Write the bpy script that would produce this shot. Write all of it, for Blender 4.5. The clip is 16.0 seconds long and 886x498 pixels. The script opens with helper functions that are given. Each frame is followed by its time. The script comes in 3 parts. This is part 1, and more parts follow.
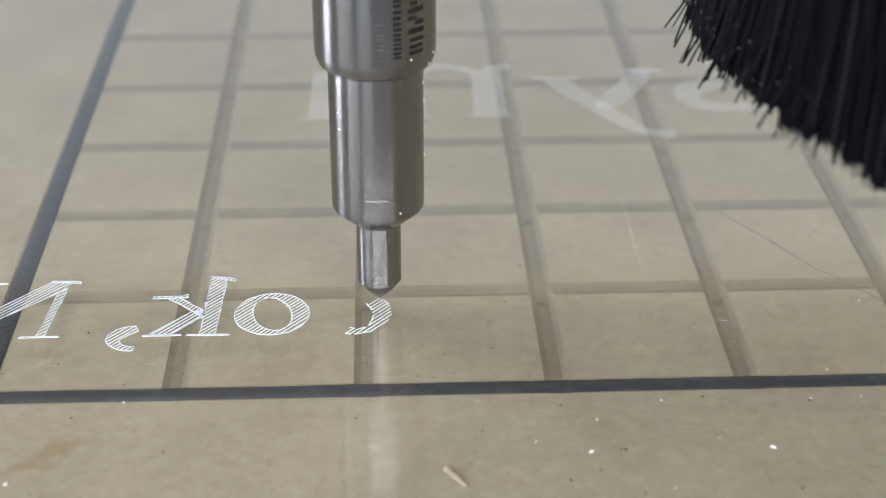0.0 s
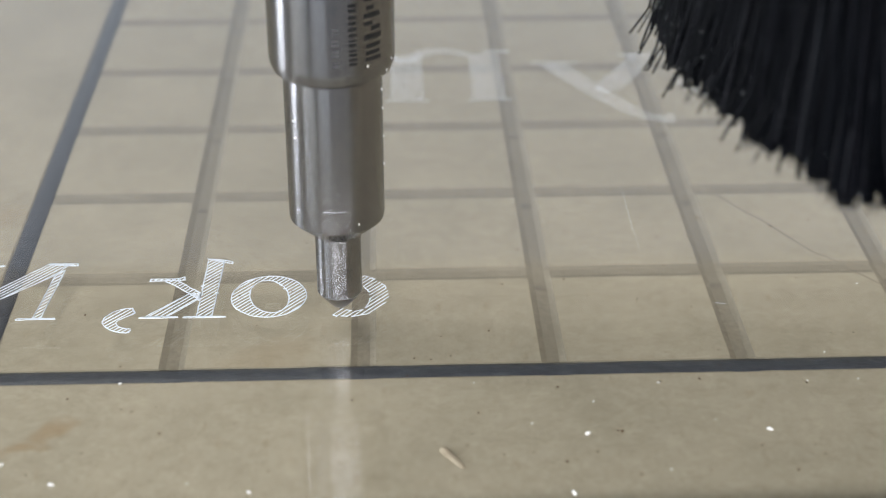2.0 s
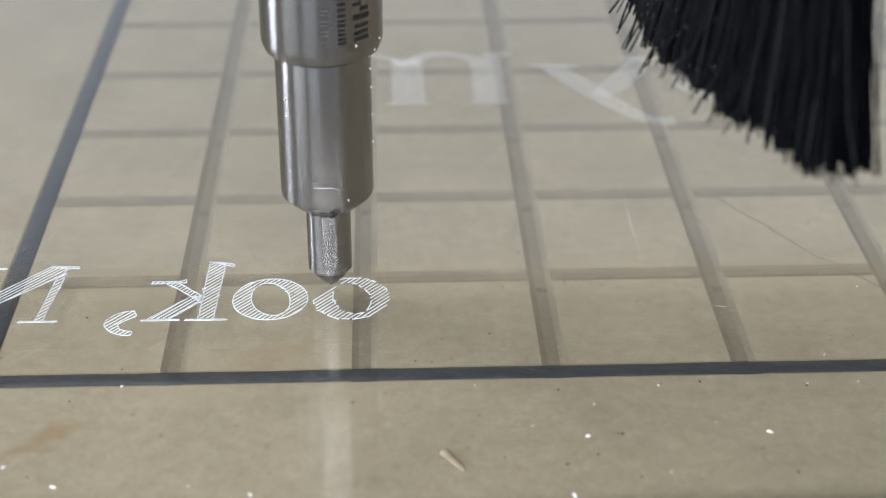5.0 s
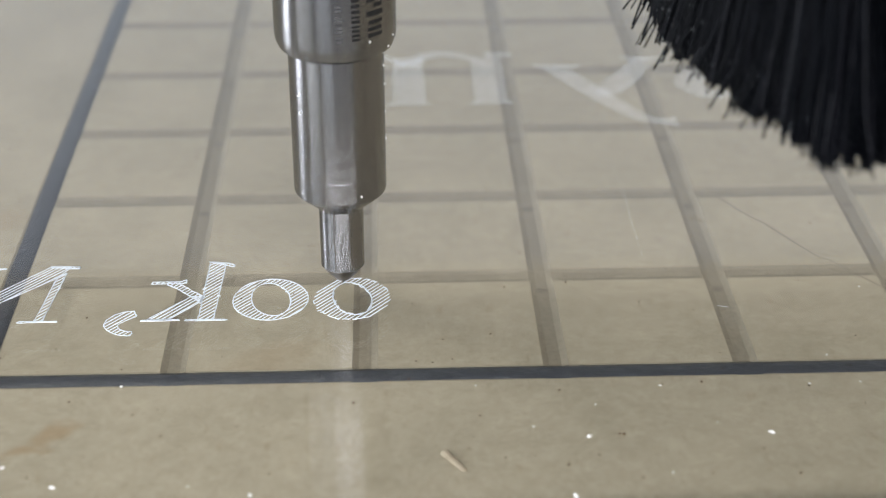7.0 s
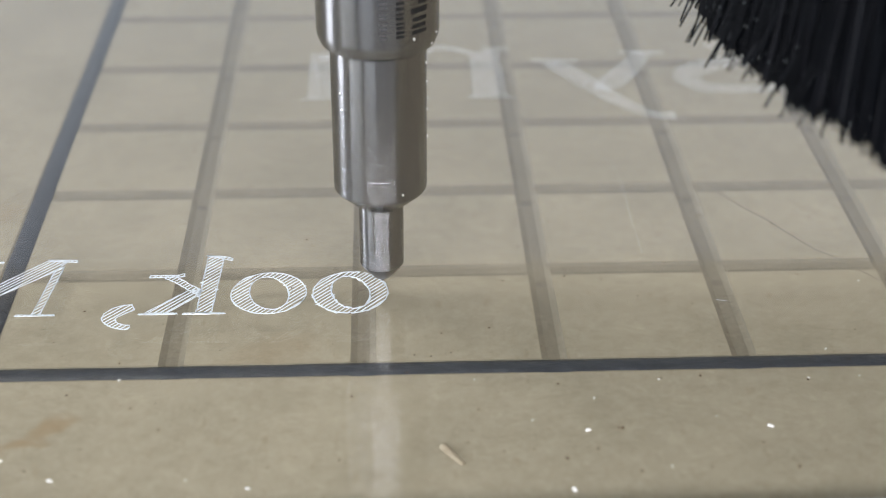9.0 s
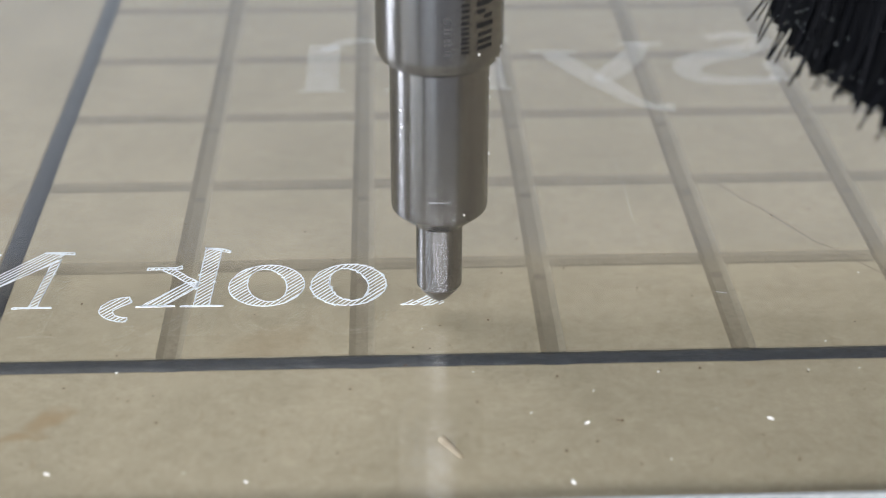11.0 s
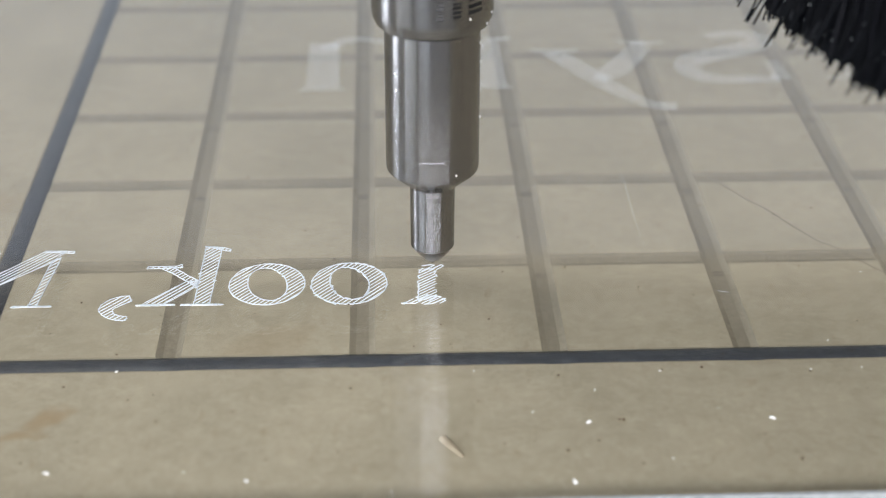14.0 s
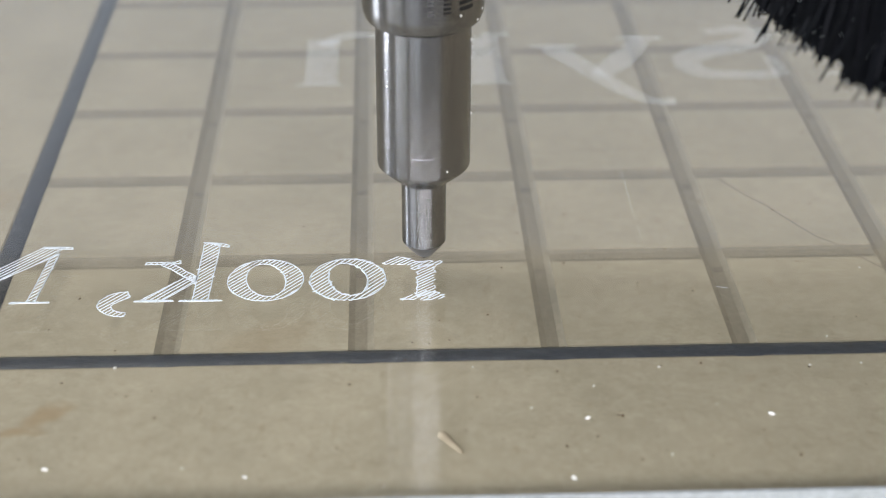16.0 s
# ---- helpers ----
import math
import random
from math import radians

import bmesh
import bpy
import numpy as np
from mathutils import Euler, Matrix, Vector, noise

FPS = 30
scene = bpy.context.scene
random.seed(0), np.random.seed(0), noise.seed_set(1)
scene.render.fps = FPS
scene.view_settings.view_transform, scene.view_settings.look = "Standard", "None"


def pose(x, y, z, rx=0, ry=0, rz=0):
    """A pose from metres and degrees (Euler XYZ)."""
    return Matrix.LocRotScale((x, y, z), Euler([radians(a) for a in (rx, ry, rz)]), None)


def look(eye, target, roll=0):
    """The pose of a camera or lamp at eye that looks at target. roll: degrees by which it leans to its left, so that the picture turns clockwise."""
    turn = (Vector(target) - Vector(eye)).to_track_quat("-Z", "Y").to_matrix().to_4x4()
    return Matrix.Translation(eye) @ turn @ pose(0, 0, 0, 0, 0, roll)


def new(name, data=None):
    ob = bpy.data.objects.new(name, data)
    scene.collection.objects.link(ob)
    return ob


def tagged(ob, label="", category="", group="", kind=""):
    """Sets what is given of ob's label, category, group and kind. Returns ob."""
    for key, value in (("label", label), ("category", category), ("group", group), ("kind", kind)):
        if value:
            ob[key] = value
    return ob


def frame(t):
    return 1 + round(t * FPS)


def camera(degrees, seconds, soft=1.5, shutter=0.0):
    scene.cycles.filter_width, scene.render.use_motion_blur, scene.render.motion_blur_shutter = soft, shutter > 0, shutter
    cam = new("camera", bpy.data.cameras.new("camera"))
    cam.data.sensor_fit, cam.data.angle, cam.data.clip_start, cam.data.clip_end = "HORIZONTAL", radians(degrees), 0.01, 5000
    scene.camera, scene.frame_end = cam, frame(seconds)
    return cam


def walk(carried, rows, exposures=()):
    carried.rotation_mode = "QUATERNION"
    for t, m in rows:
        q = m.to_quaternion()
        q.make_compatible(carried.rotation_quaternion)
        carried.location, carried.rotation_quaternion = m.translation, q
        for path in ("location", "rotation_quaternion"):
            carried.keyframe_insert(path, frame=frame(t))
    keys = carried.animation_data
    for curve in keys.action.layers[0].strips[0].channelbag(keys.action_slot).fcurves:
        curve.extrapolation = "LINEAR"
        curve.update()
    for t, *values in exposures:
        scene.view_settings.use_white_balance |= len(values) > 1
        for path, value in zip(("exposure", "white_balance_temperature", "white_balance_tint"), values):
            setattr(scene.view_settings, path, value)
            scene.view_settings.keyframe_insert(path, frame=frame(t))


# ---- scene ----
MM = 0.001


def eye(x, y, z, yaw, pitch, roll):
    """A camera pose from millimetres over the sheet's top and degrees."""
    return pose(x * MM, y * MM, z * MM) @ pose(0, 0, 0, 0, 0, yaw) @ pose(0, 0, 0, 90 + pitch) @ pose(0, 0, 0, 0, 0, roll)


cam = camera(30.739, 16.0, soft=1.0)
cam.data.dof.use_dof = True
cam.data.dof.focus_distance = 0.174
cam.data.dof.aperture_fstop = 30.0
walk(cam, [
    (0, eye(42.25, -139.56, 92.05, -2.322, -29.009, 0.110)),
    (0.5, eye(42.50, -139.68, 91.92, -2.289, -29.022, 0.093)),
    (1, eye(42.73, -140.24, 91.79, -2.258, -28.958, 0.104)),
    (1.5, eye(42.68, -139.84, 91.38, -2.275, -29.151, 0.133)),
    (2, eye(42.82, -139.84, 91.08, -2.224, -29.314, 0.114)),
    (2.5, eye(42.93, -140.01, 91.52, -2.165, -29.379, 0.090)),
    (3, eye(42.83, -140.49, 91.72, -2.208, -29.296, 0.118)),
    (3.5, eye(42.80, -140.29, 91.71, -2.202, -29.317, 0.104)),
    (4, eye(42.93, -140.26, 91.52, -2.150, -29.270, 0.092)),
    (6.5, eye(42.73, -139.87, 91.36, -2.197, -29.263, 0.139)),
    (7, eye(42.96, -139.79, 90.93, -2.102, -29.176, 0.056)),
    (7.5, eye(42.70, -139.53, 90.76, -2.196, -29.211, 0.126)),
    (8, eye(42.90, -139.34, 90.74, -2.118, -29.214, 0.064)),
    (8.5, eye(43.05, -139.62, 90.57, -2.126, -29.250, 0.132)),
    (9, eye(42.87, -139.62, 90.50, -2.199, -29.304, 0.149)),
    (11.5, eye(43.01, -139.02, 90.12, -2.217, -29.594, 0.124)),
    (12, eye(42.98, -139.12, 90.12, -2.231, -29.556, 0.139)),
    (12.5, eye(43.04, -138.67, 89.82, -2.191, -29.600, 0.119)),
    (13, eye(42.89, -138.73, 89.91, -2.234, -29.655, 0.159)),
    (13.5, eye(42.90, -138.90, 89.91, -2.242, -29.605, 0.183)),
    (14, eye(42.83, -138.67, 89.73, -2.249, -29.563, 0.181)),
    (14.5, eye(42.82, -138.64, 89.53, -2.229, -29.527, 0.126)),
    (15, eye(43.02, -138.42, 89.42, -2.141, -29.587, 0.096)),
    (15.5, eye(43.04, -138.38, 89.36, -2.184, -29.678, 0.106)),
    (16, eye(42.83, -138.51, 89.64, -2.304, -29.710, 0.187)),
])

# ---- world and lights ----
world = bpy.data.worlds.new("sky")
scene.world = world
world.use_nodes = True
sky = world.node_tree.nodes.new("ShaderNodeTexSky")
sky.sky_type = "NISHITA"
sky.sun_disc = False
sky.sun_elevation, sky.sun_rotation = radians(35), radians(250)
world.node_tree.nodes["Background"].inputs["Strength"].default_value = 0.1
world.node_tree.links.new(sky.outputs[0], world.node_tree.nodes["Background"].inputs["Color"])


def area(name, width, height, at, target, watts, colour):
    data = bpy.data.lights.new(name, "AREA")
    data.shape, data.size, data.size_y = "RECTANGLE", width, height
    data.energy, data.color = watts, colour
    ob = new(name, data)
    ob.matrix_basis = look(at, target)
    return ob


# Unseen windows, assumed where the steel and the sheet reflect brightness.
area("window_light_left", 0.40, 0.5, (-1.76, 0.21, 0.16), (0, 0.21, 0.16), 34, (0.92, 0.96, 1.0))
area("window_light_corner", 1.5, 1.3, (-1.76, -1.4, 0.35), (0, -1.4, 0.35), 27, (0.88, 0.94, 1.0))
area("window_light_far", 2.2, 1.25, (0.1, 2.51, 0.87), (0.1, 0, 0.87), 3.4, (1.0, 0.94, 0.83))
area("window_light_rear", 1.25, 1.0, (-0.92, -2.46, 0.10), (-0.92, 0, 0.10), 11, (0.86, 0.93, 1.0))
area("window_light_high", 3.7, 0.6, (0.15, -2.46, 1.20), (0.15, 0, 1.20), 103, (1.0, 0.985, 0.965))
# Overhead lamp without a fixture, added unseen to even the bed's brightness.
area("overhead_fill_light", 1.2, 0.6, (-0.75, 0.42, 1.56), (-0.75, 0.42, 0), 11.5, (1.0, 0.98, 0.955))
scene.view_settings.exposure = 0.0


# ---- materials ----
def material(name, colour=(0.5, 0.5, 0.5), rough=0.5, metal=0.0):
    m = bpy.data.materials.new(name)
    m.use_nodes = True
    b = m.node_tree.nodes["Principled BSDF"]
    b.inputs["Base Color"].default_value = (*colour, 1)
    b.inputs["Roughness"].default_value, b.inputs["Metallic"].default_value = rough, metal
    return m, m.node_tree.nodes, m.node_tree.links, b


def coords(nodes):
    return nodes.new("ShaderNodeTexCoord").outputs["Object"]


def noise_tex(nodes, links, vec, scale, detail=4.0, rough=0.6):
    n = nodes.new("ShaderNodeTexNoise")
    n.inputs["Scale"].default_value, n.inputs["Detail"].default_value, n.inputs["Roughness"].default_value = scale, detail, rough
    links.new(vec, n.inputs["Vector"])
    return n.outputs["Fac"]


def ramp(nodes, links, fac, *stops):
    r = nodes.new("ShaderNodeValToRGB")
    while len(r.color_ramp.elements) < len(stops):
        r.color_ramp.elements.new(0.5)
    for e, (at, c) in zip(r.color_ramp.elements, stops):
        e.position, e.color = at, (*c, 1)
    links.new(fac, r.inputs["Fac"])
    return r.outputs["Color"]


def mix(nodes, links, fac, a, b, kind="MIX"):
    m = nodes.new("ShaderNodeMix")
    m.data_type, m.blend_type = "RGBA", kind
    for sock, v in ((m.inputs["Factor"], fac), (m.inputs[6], a), (m.inputs[7], b)):
        if isinstance(v, (int, float)):
            sock.default_value = v
        elif isinstance(v, tuple):
            sock.default_value = (*v, 1)
        else:
            links.new(v, sock)
    return m.outputs[2]


def bump(nodes, links, bsdf, height, strength, distance):
    b = nodes.new("ShaderNodeBump")
    b.inputs["Strength"].default_value, b.inputs["Distance"].default_value = strength, distance
    links.new(height, b.inputs["Height"])
    links.new(b.outputs[0], bsdf.inputs["Normal"])


def stain_mask(nodes, links, vec, at, size, turn, ring):
    """A blotch with an uneven edge, at a place on the board in millimetres."""
    wob = nodes.new("ShaderNodeTexNoise")
    wob.inputs["Scale"].default_value, wob.inputs["Detail"].default_value = 260, 3
    links.new(vec, wob.inputs["Vector"])
    off = nodes.new("ShaderNodeVectorMath")
    off.operation = "MULTIPLY_ADD"
    links.new(wob.outputs["Color"], off.inputs[0])
    off.inputs[1].default_value, off.inputs[2].default_value = (0.005, 0.005, 0), (-0.0025, -0.0025, 0)
    add = nodes.new("ShaderNodeVectorMath")
    links.new(vec, add.inputs[0])
    links.new(off.outputs[0], add.inputs[1])
    mp = nodes.new("ShaderNodeMapping")
    mp.vector_type = "TEXTURE"
    mp.inputs["Location"].default_value = (at[0] * MM, at[1] * MM, -0.002)
    mp.inputs["Rotation"].default_value = (0, 0, radians(turn))
    mp.inputs["Scale"].default_value = (size[0] * MM, size[1] * MM, 0.01)
    links.new(add.outputs[0], mp.inputs["Vector"])
    ln = nodes.new("ShaderNodeVectorMath")
    ln.operation = "LENGTH"
    links.new(mp.outputs[0], ln.inputs[0])
    hi = (1, 1, 1)
    if ring:
        return ramp(nodes, links, ln.outputs["Value"], (0.0, (0.45,) * 3), (0.7, (0.6,) * 3), (0.9, hi), (1.0, (0, 0, 0)))
    return ramp(nodes, links, ln.outputs["Value"], (0.0, hi), (0.6, (0.7,) * 3), (1.0, (0, 0, 0)))


def mdf_material():
    m, n, l, b = material("mdf_board", rough=0.75)
    v = coords(n)
    fine = ramp(n, l, noise_tex(n, l, v, 2300, 3, 0.55), (0.25, (0.352, 0.317, 0.239)), (0.75, (0.432, 0.396, 0.309)))
    broad = ramp(n, l, noise_tex(n, l, v, 75, 4, 0.6), (0.3, (0.88, 0.87, 0.85)), (0.7, (1.06, 1.05, 1.04)))
    middle = ramp(n, l, noise_tex(n, l, v, 520, 4, 0.65), (0.3, (0.90, 0.89, 0.87)), (0.7, (1.06, 1.06, 1.06)))
    col = mix(n, l, 1.0, mix(n, l, 1.0, fine, broad, "MULTIPLY"), middle, "MULTIPLY")
    fib = n.new("ShaderNodeMapping")
    fib.inputs["Scale"].default_value = (1, 0.25, 1)
    l.new(v, fib.inputs["Vector"])
    flecks = ramp(n, l, noise_tex(n, l, fib.outputs[0], 1100, 3, 0.6), (0.63, (0, 0, 0)), (0.75, (0.34,) * 3))
    col = mix(n, l, flecks, col, (0.24, 0.175, 0.10))
    for at, size, turn, ring in (((9.6, -9.2), (3.4, 1.4), 50, False), ((7.2, -12.2), (2.6, 1.0), 8, False), ((-4.5, 35.6), (4.5, 3.0), 20, False),
                                 ((30, 3), (7, 4), 30, False)):
        strength = 0.6 if at[1] < -5 else 0.22
        k = mix(n, l, 1.0, stain_mask(n, l, v, at, size, turn, ring), (strength,) * 3, "MULTIPLY")
        col = mix(n, l, k, col, (0.29, 0.19, 0.09))
    l.new(col, b.inputs["Base Color"])
    bump(n, l, b, noise_tex(n, l, v, 3200, 4), 0.04, 0.0001)
    return m


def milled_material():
    """The rougher fibre of the milled grooves, coloured darker than the board's top."""
    m, n, l, b = material("milled_groove_fibre", rough=0.9)
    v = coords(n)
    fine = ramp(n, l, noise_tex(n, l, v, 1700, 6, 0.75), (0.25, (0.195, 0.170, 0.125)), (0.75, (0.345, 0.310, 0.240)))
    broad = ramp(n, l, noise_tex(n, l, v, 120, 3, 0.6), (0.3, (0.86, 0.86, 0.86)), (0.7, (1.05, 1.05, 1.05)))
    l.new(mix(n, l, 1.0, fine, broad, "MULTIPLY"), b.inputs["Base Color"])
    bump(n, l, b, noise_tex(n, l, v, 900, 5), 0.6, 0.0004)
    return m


def gasket_material():
    m, n, l, b = material("black_rubber", rough=0.4)
    b.inputs["Specular IOR Level"].default_value = 0.8
    v = coords(n)
    l.new(ramp(n, l, noise_tex(n, l, v, 650, 6, 0.75), (0.3, (0.014, 0.018, 0.026)), (0.55, (0.036, 0.042, 0.055)), (0.8, (0.10, 0.11, 0.125))), b.inputs["Base Color"])
    bump(n, l, b, noise_tex(n, l, v, 1100, 5), 0.7, 0.0003)
    return m


def acrylic_material():
    m = bpy.data.materials.new("clear_acrylic")
    m.use_nodes = True
    n, l = m.node_tree.nodes, m.node_tree.links
    n.remove(n["Principled BSDF"])
    out = n["Material Output"]
    tr, gl, mx, lw = (n.new("ShaderNode" + k) for k in ("BsdfTransparent", "BsdfGlossy", "MixShader", "LayerWeight"))
    tr.inputs["Color"].default_value = (0.985, 0.985, 0.98, 1)
    lw.inputs["Blend"].default_value = 0.5
    power, fr = n.new("ShaderNodeMath"), n.new("ShaderNodeMath")
    power.operation, fr.operation = "POWER", "MULTIPLY_ADD"
    power.inputs[1].default_value = 4.4
    fr.inputs[1].default_value, fr.inputs[2].default_value = 0.96, 0.04
    l.new(lw.outputs["Facing"], power.inputs[0])
    l.new(power.outputs[0], fr.inputs[0])
    v = coords(n)
    smear = n.new("ShaderNodeMapRange")
    l.new(noise_tex(n, l, v, 60, 4), smear.inputs["Value"])
    smear.inputs["To Min"].default_value, smear.inputs["To Max"].default_value = 0.015, 0.05
    l.new(smear.outputs[0], gl.inputs["Roughness"])
    l.new(fr.outputs[0], mx.inputs[0])
    l.new(tr.outputs[0], mx.inputs[1])
    l.new(gl.outputs[0], mx.inputs[2])
    l.new(mx.outputs[0], out.inputs["Surface"])
    return m


def steel_material(name, colour, rough, aniso):
    m, n, l, b = material(name, colour, rough, 1.0)
    v = coords(n)
    st = n.new("ShaderNodeMapping")
    st.inputs["Scale"].default_value = (40, 40, 9000)
    l.new(v, st.inputs["Vector"])
    lines = noise_tex(n, l, st.outputs[0], 1.0, 3)
    blot = noise_tex(n, l, v, 350, 4)
    tint = tuple(c * 0.92 for c in colour)
    # Upright reflection streaks of the room, put into the base colour.
    vs = n.new("ShaderNodeMapping")
    vs.inputs["Scale"].default_value = (1, 1, 0.02)
    l.new(v, vs.inputs["Vector"])
    reflect_streak = ramp(n, l, noise_tex(n, l, vs.outputs[0], 1300, 3, 0.7), (0.32, (0.90, 0.90, 0.91)), (0.68, (1.04, 1.04, 1.04)))
    l.new(mix(n, l, 1.0, mix(n, l, blot, tint, colour), reflect_streak, "MULTIPLY"), b.inputs["Base Color"])
    r = n.new("ShaderNodeMapRange")
    l.new(blot, r.inputs["Value"])
    r.inputs["To Min"].default_value, r.inputs["To Max"].default_value = rough * 0.99, rough * 1.01
    l.new(r.outputs[0], b.inputs["Roughness"])
    b.inputs["Anisotropic"].default_value, b.inputs["Anisotropic Rotation"].default_value = aniso, 0.25
    tg = n.new("ShaderNodeTangent")
    tg.direction_type, tg.axis = "RADIAL", "Z"
    l.new(tg.outputs[0], b.inputs["Tangent"])
    bump(n, l, b, lines, 0.003, 0.00002)
    return m


def plain(name, lo, hi, rough, scale, strength=0.2, distance=0.0003, metal=0.0):
    m, n, l, b = material(name, hi, rough, metal)
    v = coords(n)
    l.new(ramp(n, l, noise_tex(n, l, v, scale), (0.3, lo), (0.7, hi)), b.inputs["Base Color"])
    bump(n, l, b, noise_tex(n, l, v, scale * 3), strength, distance)
    return m


def bristle_material():
    m, n, l, b = material("black_nylon", (0.003, 0.003, 0.004), 0.38)
    geo = n.new("ShaderNodeNewGeometry")
    # The few paler bristles put glints of sheen into the colour.
    l.new(ramp(n, l, geo.outputs["Random Per Island"], (0.0, (0.001, 0.0013, 0.002)), (0.8, (0.0025, 0.003, 0.0045)), (0.93, (0.006, 0.006, 0.008)), (1.0, (0.018, 0.019, 0.022))), b.inputs["Base Color"])
    b.inputs["Specular IOR Level"].default_value = 0.03
    return m


MDF = mdf_material()
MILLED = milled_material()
RUBBER = gasket_material()
ACRYLIC = acrylic_material()
STEEL = steel_material("turned_steel", (0.29, 0.295, 0.315), 0.24, 0.94)
BRIGHT = steel_material("brightened_steel", (0.78, 0.78, 0.79), 0.30, 0.9)
DULL = steel_material("darker_steel", (0.15, 0.14, 0.13), 0.42, 0.9)
CARBIDE = steel_material("dark_ground_steel", (0.27, 0.26, 0.26), 0.34, 0.5)
DIAMOND = plain("diamond_grit", (0.10, 0.10, 0.10), (0.25, 0.25, 0.25), 0.25, 5000)
INK = plain("etched_black_marking", (0.012, 0.012, 0.013), (0.03, 0.03, 0.03), 0.5, 2500)
INK.node_tree.nodes["Principled BSDF"].inputs["Specular IOR Level"].default_value = 0.1
INK_FAINT = plain("worn_grey_marking", (0.045, 0.045, 0.05), (0.09, 0.09, 0.095), 0.45, 2500)
BRISTLE = bristle_material()
FROST = plain("frosted_scratch", (0.72, 0.79, 0.88), (0.85, 0.91, 0.98), 0.8, 4000)
FROST_EDGE = plain("sawn_acrylic_edge", (0.34, 0.37, 0.40), (0.46, 0.50, 0.54), 0.45, 900)
CHIP = plain("white_swarf", (0.58, 0.58, 0.57), (0.82, 0.82, 0.81), 0.6, 3000)
GLINT_DUST = plain("grey_glint_dust", (0.16, 0.18, 0.20), (0.34, 0.36, 0.38), 0.4, 3000)
WOOD = plain("splinter_wood", (0.25, 0.205, 0.145), (0.42, 0.365, 0.275), 0.8, 1500)
FUZZ = plain("torn_fibre", (0.20, 0.17, 0.12), (0.46, 0.41, 0.32), 0.9, 2500)
DARK_FIBRE = plain("dark_fibre", (0.15, 0.13, 0.10), (0.22, 0.19, 0.15), 0.8, 1600)
GRIME = plain("brown_dust", (0.035, 0.022, 0.012), (0.13, 0.075, 0.035), 0.9, 2000)
PAINT = plain("wall_paint", (0.25, 0.25, 0.245), (0.32, 0.32, 0.31), 0.8, 6, 0.1, 0.002)
# Unseen walls, coloured so the steel reflects a tan and a dark blue band.
TAN_WALL = plain("reflected_tan_wall", (0.32, 0.25, 0.17), (0.44, 0.35, 0.25), 0.7, 6, 0.1, 0.002)
SLATE = plain("reflected_blue_wall", (0.03, 0.04, 0.075), (0.05, 0.065, 0.11), 0.7, 6, 0.1, 0.002)
CONCRETE = plain("concrete_floor", (0.09, 0.092, 0.10), (0.14, 0.14, 0.15), 0.7, 5, 0.2, 0.002)
ALU = plain("dull_aluminium", (0.45, 0.46, 0.48), (0.58, 0.59, 0.61), 0.35, 60, 0.1, 0.0005, 1.0)


# ---- mesh helpers ----
def finish(name, bm, mat, smooth=0.0):
    me = bpy.data.meshes.new(name)
    bm.normal_update()
    if smooth:
        for fc in bm.faces:
            fc.smooth = True
        for e in bm.edges:
            if len(e.link_faces) == 2 and e.calc_face_angle(0) > radians(smooth):
                e.smooth = False
    bm.to_mesh(me)
    bm.free()
    me.materials.append(mat)
    return me


def thing(name, bm, mat, label, category, group="", kind="", smooth=0.0):
    return tagged(new(name, finish(name, bm, mat, smooth)), label, category, group, kind)


def part(name, bm, mat, parent, label="", smooth=0.0):
    ob = new(name, finish(name, bm, mat, smooth))
    ob.parent = parent
    return tagged(ob, label)


def box(bm, x0, y0, z0, x1, y1, z1, bevel=0.0):
    """A box in metres."""
    m = Matrix.Translation(((x0 + x1) / 2, (y0 + y1) / 2, (z0 + z1) / 2)) @ Matrix.Diagonal((x1 - x0, y1 - y0, z1 - z0, 1))
    g = bmesh.ops.create_cube(bm, size=1, matrix=m)
    if bevel:
        bmesh.ops.bevel(bm, geom=list({e for v in g["verts"] for e in v.link_edges}), offset=bevel, segments=2, affect="EDGES")
    return bm


def lathe(profile, steps=96):
    """A turned solid about z from (radius, height) pairs in millimetres, bottom to top."""
    bm = bmesh.new()
    rings = []
    for r, z in profile:
        if r < 1e-6:
            rings.append([bm.verts.new((0, 0, z * MM))])
        else:
            rings.append([bm.verts.new((r * MM * math.cos(2 * math.pi * k / steps), r * MM * math.sin(2 * math.pi * k / steps), z * MM)) for k in range(steps)])
    for a, b in zip(rings, rings[1:]):
        for k in range(steps):
            j = (k + 1) % steps
            q = [a[k % len(a)], a[j % len(a)], b[j % len(b)], b[k % len(b)]]
            q = list(dict.fromkeys(q))
            if len(q) > 2:
                bm.faces.new(q)
    for ring, flip in ((rings[0], True), (rings[-1], False)):
        if len(ring) > 2:
            bm.faces.new(ring[::-1] if flip else ring)
    return bm


# ---- the unseen room, added to close the place ----
def wall(name, axis, at, lo, hi, z0, z1, holes, label, mat=None):
    """A wall 12 cm thick with its openings. axis: the one it crosses; holes: lo, hi, sill, head of each, in order."""
    bm = bmesh.new()
    spans, start = [], lo
    for a, b, s, h in holes:
        spans += [(start, a, z0, z1), (a, b, z0, s), (a, b, h, z1)]
        start = b
    spans.append((start, hi, z0, z1))
    out = 0.12 if at > 0 else -0.12
    for a, b, s, h in spans:
        if axis == "x":
            box(bm, min(at, at + out), a, s, max(at, at + out), b, h)
        else:
            box(bm, a, min(at, at + out), s, b, max(at, at + out), h)
    return thing(name, bm, mat or PAINT, label, "wall", kind="structure")


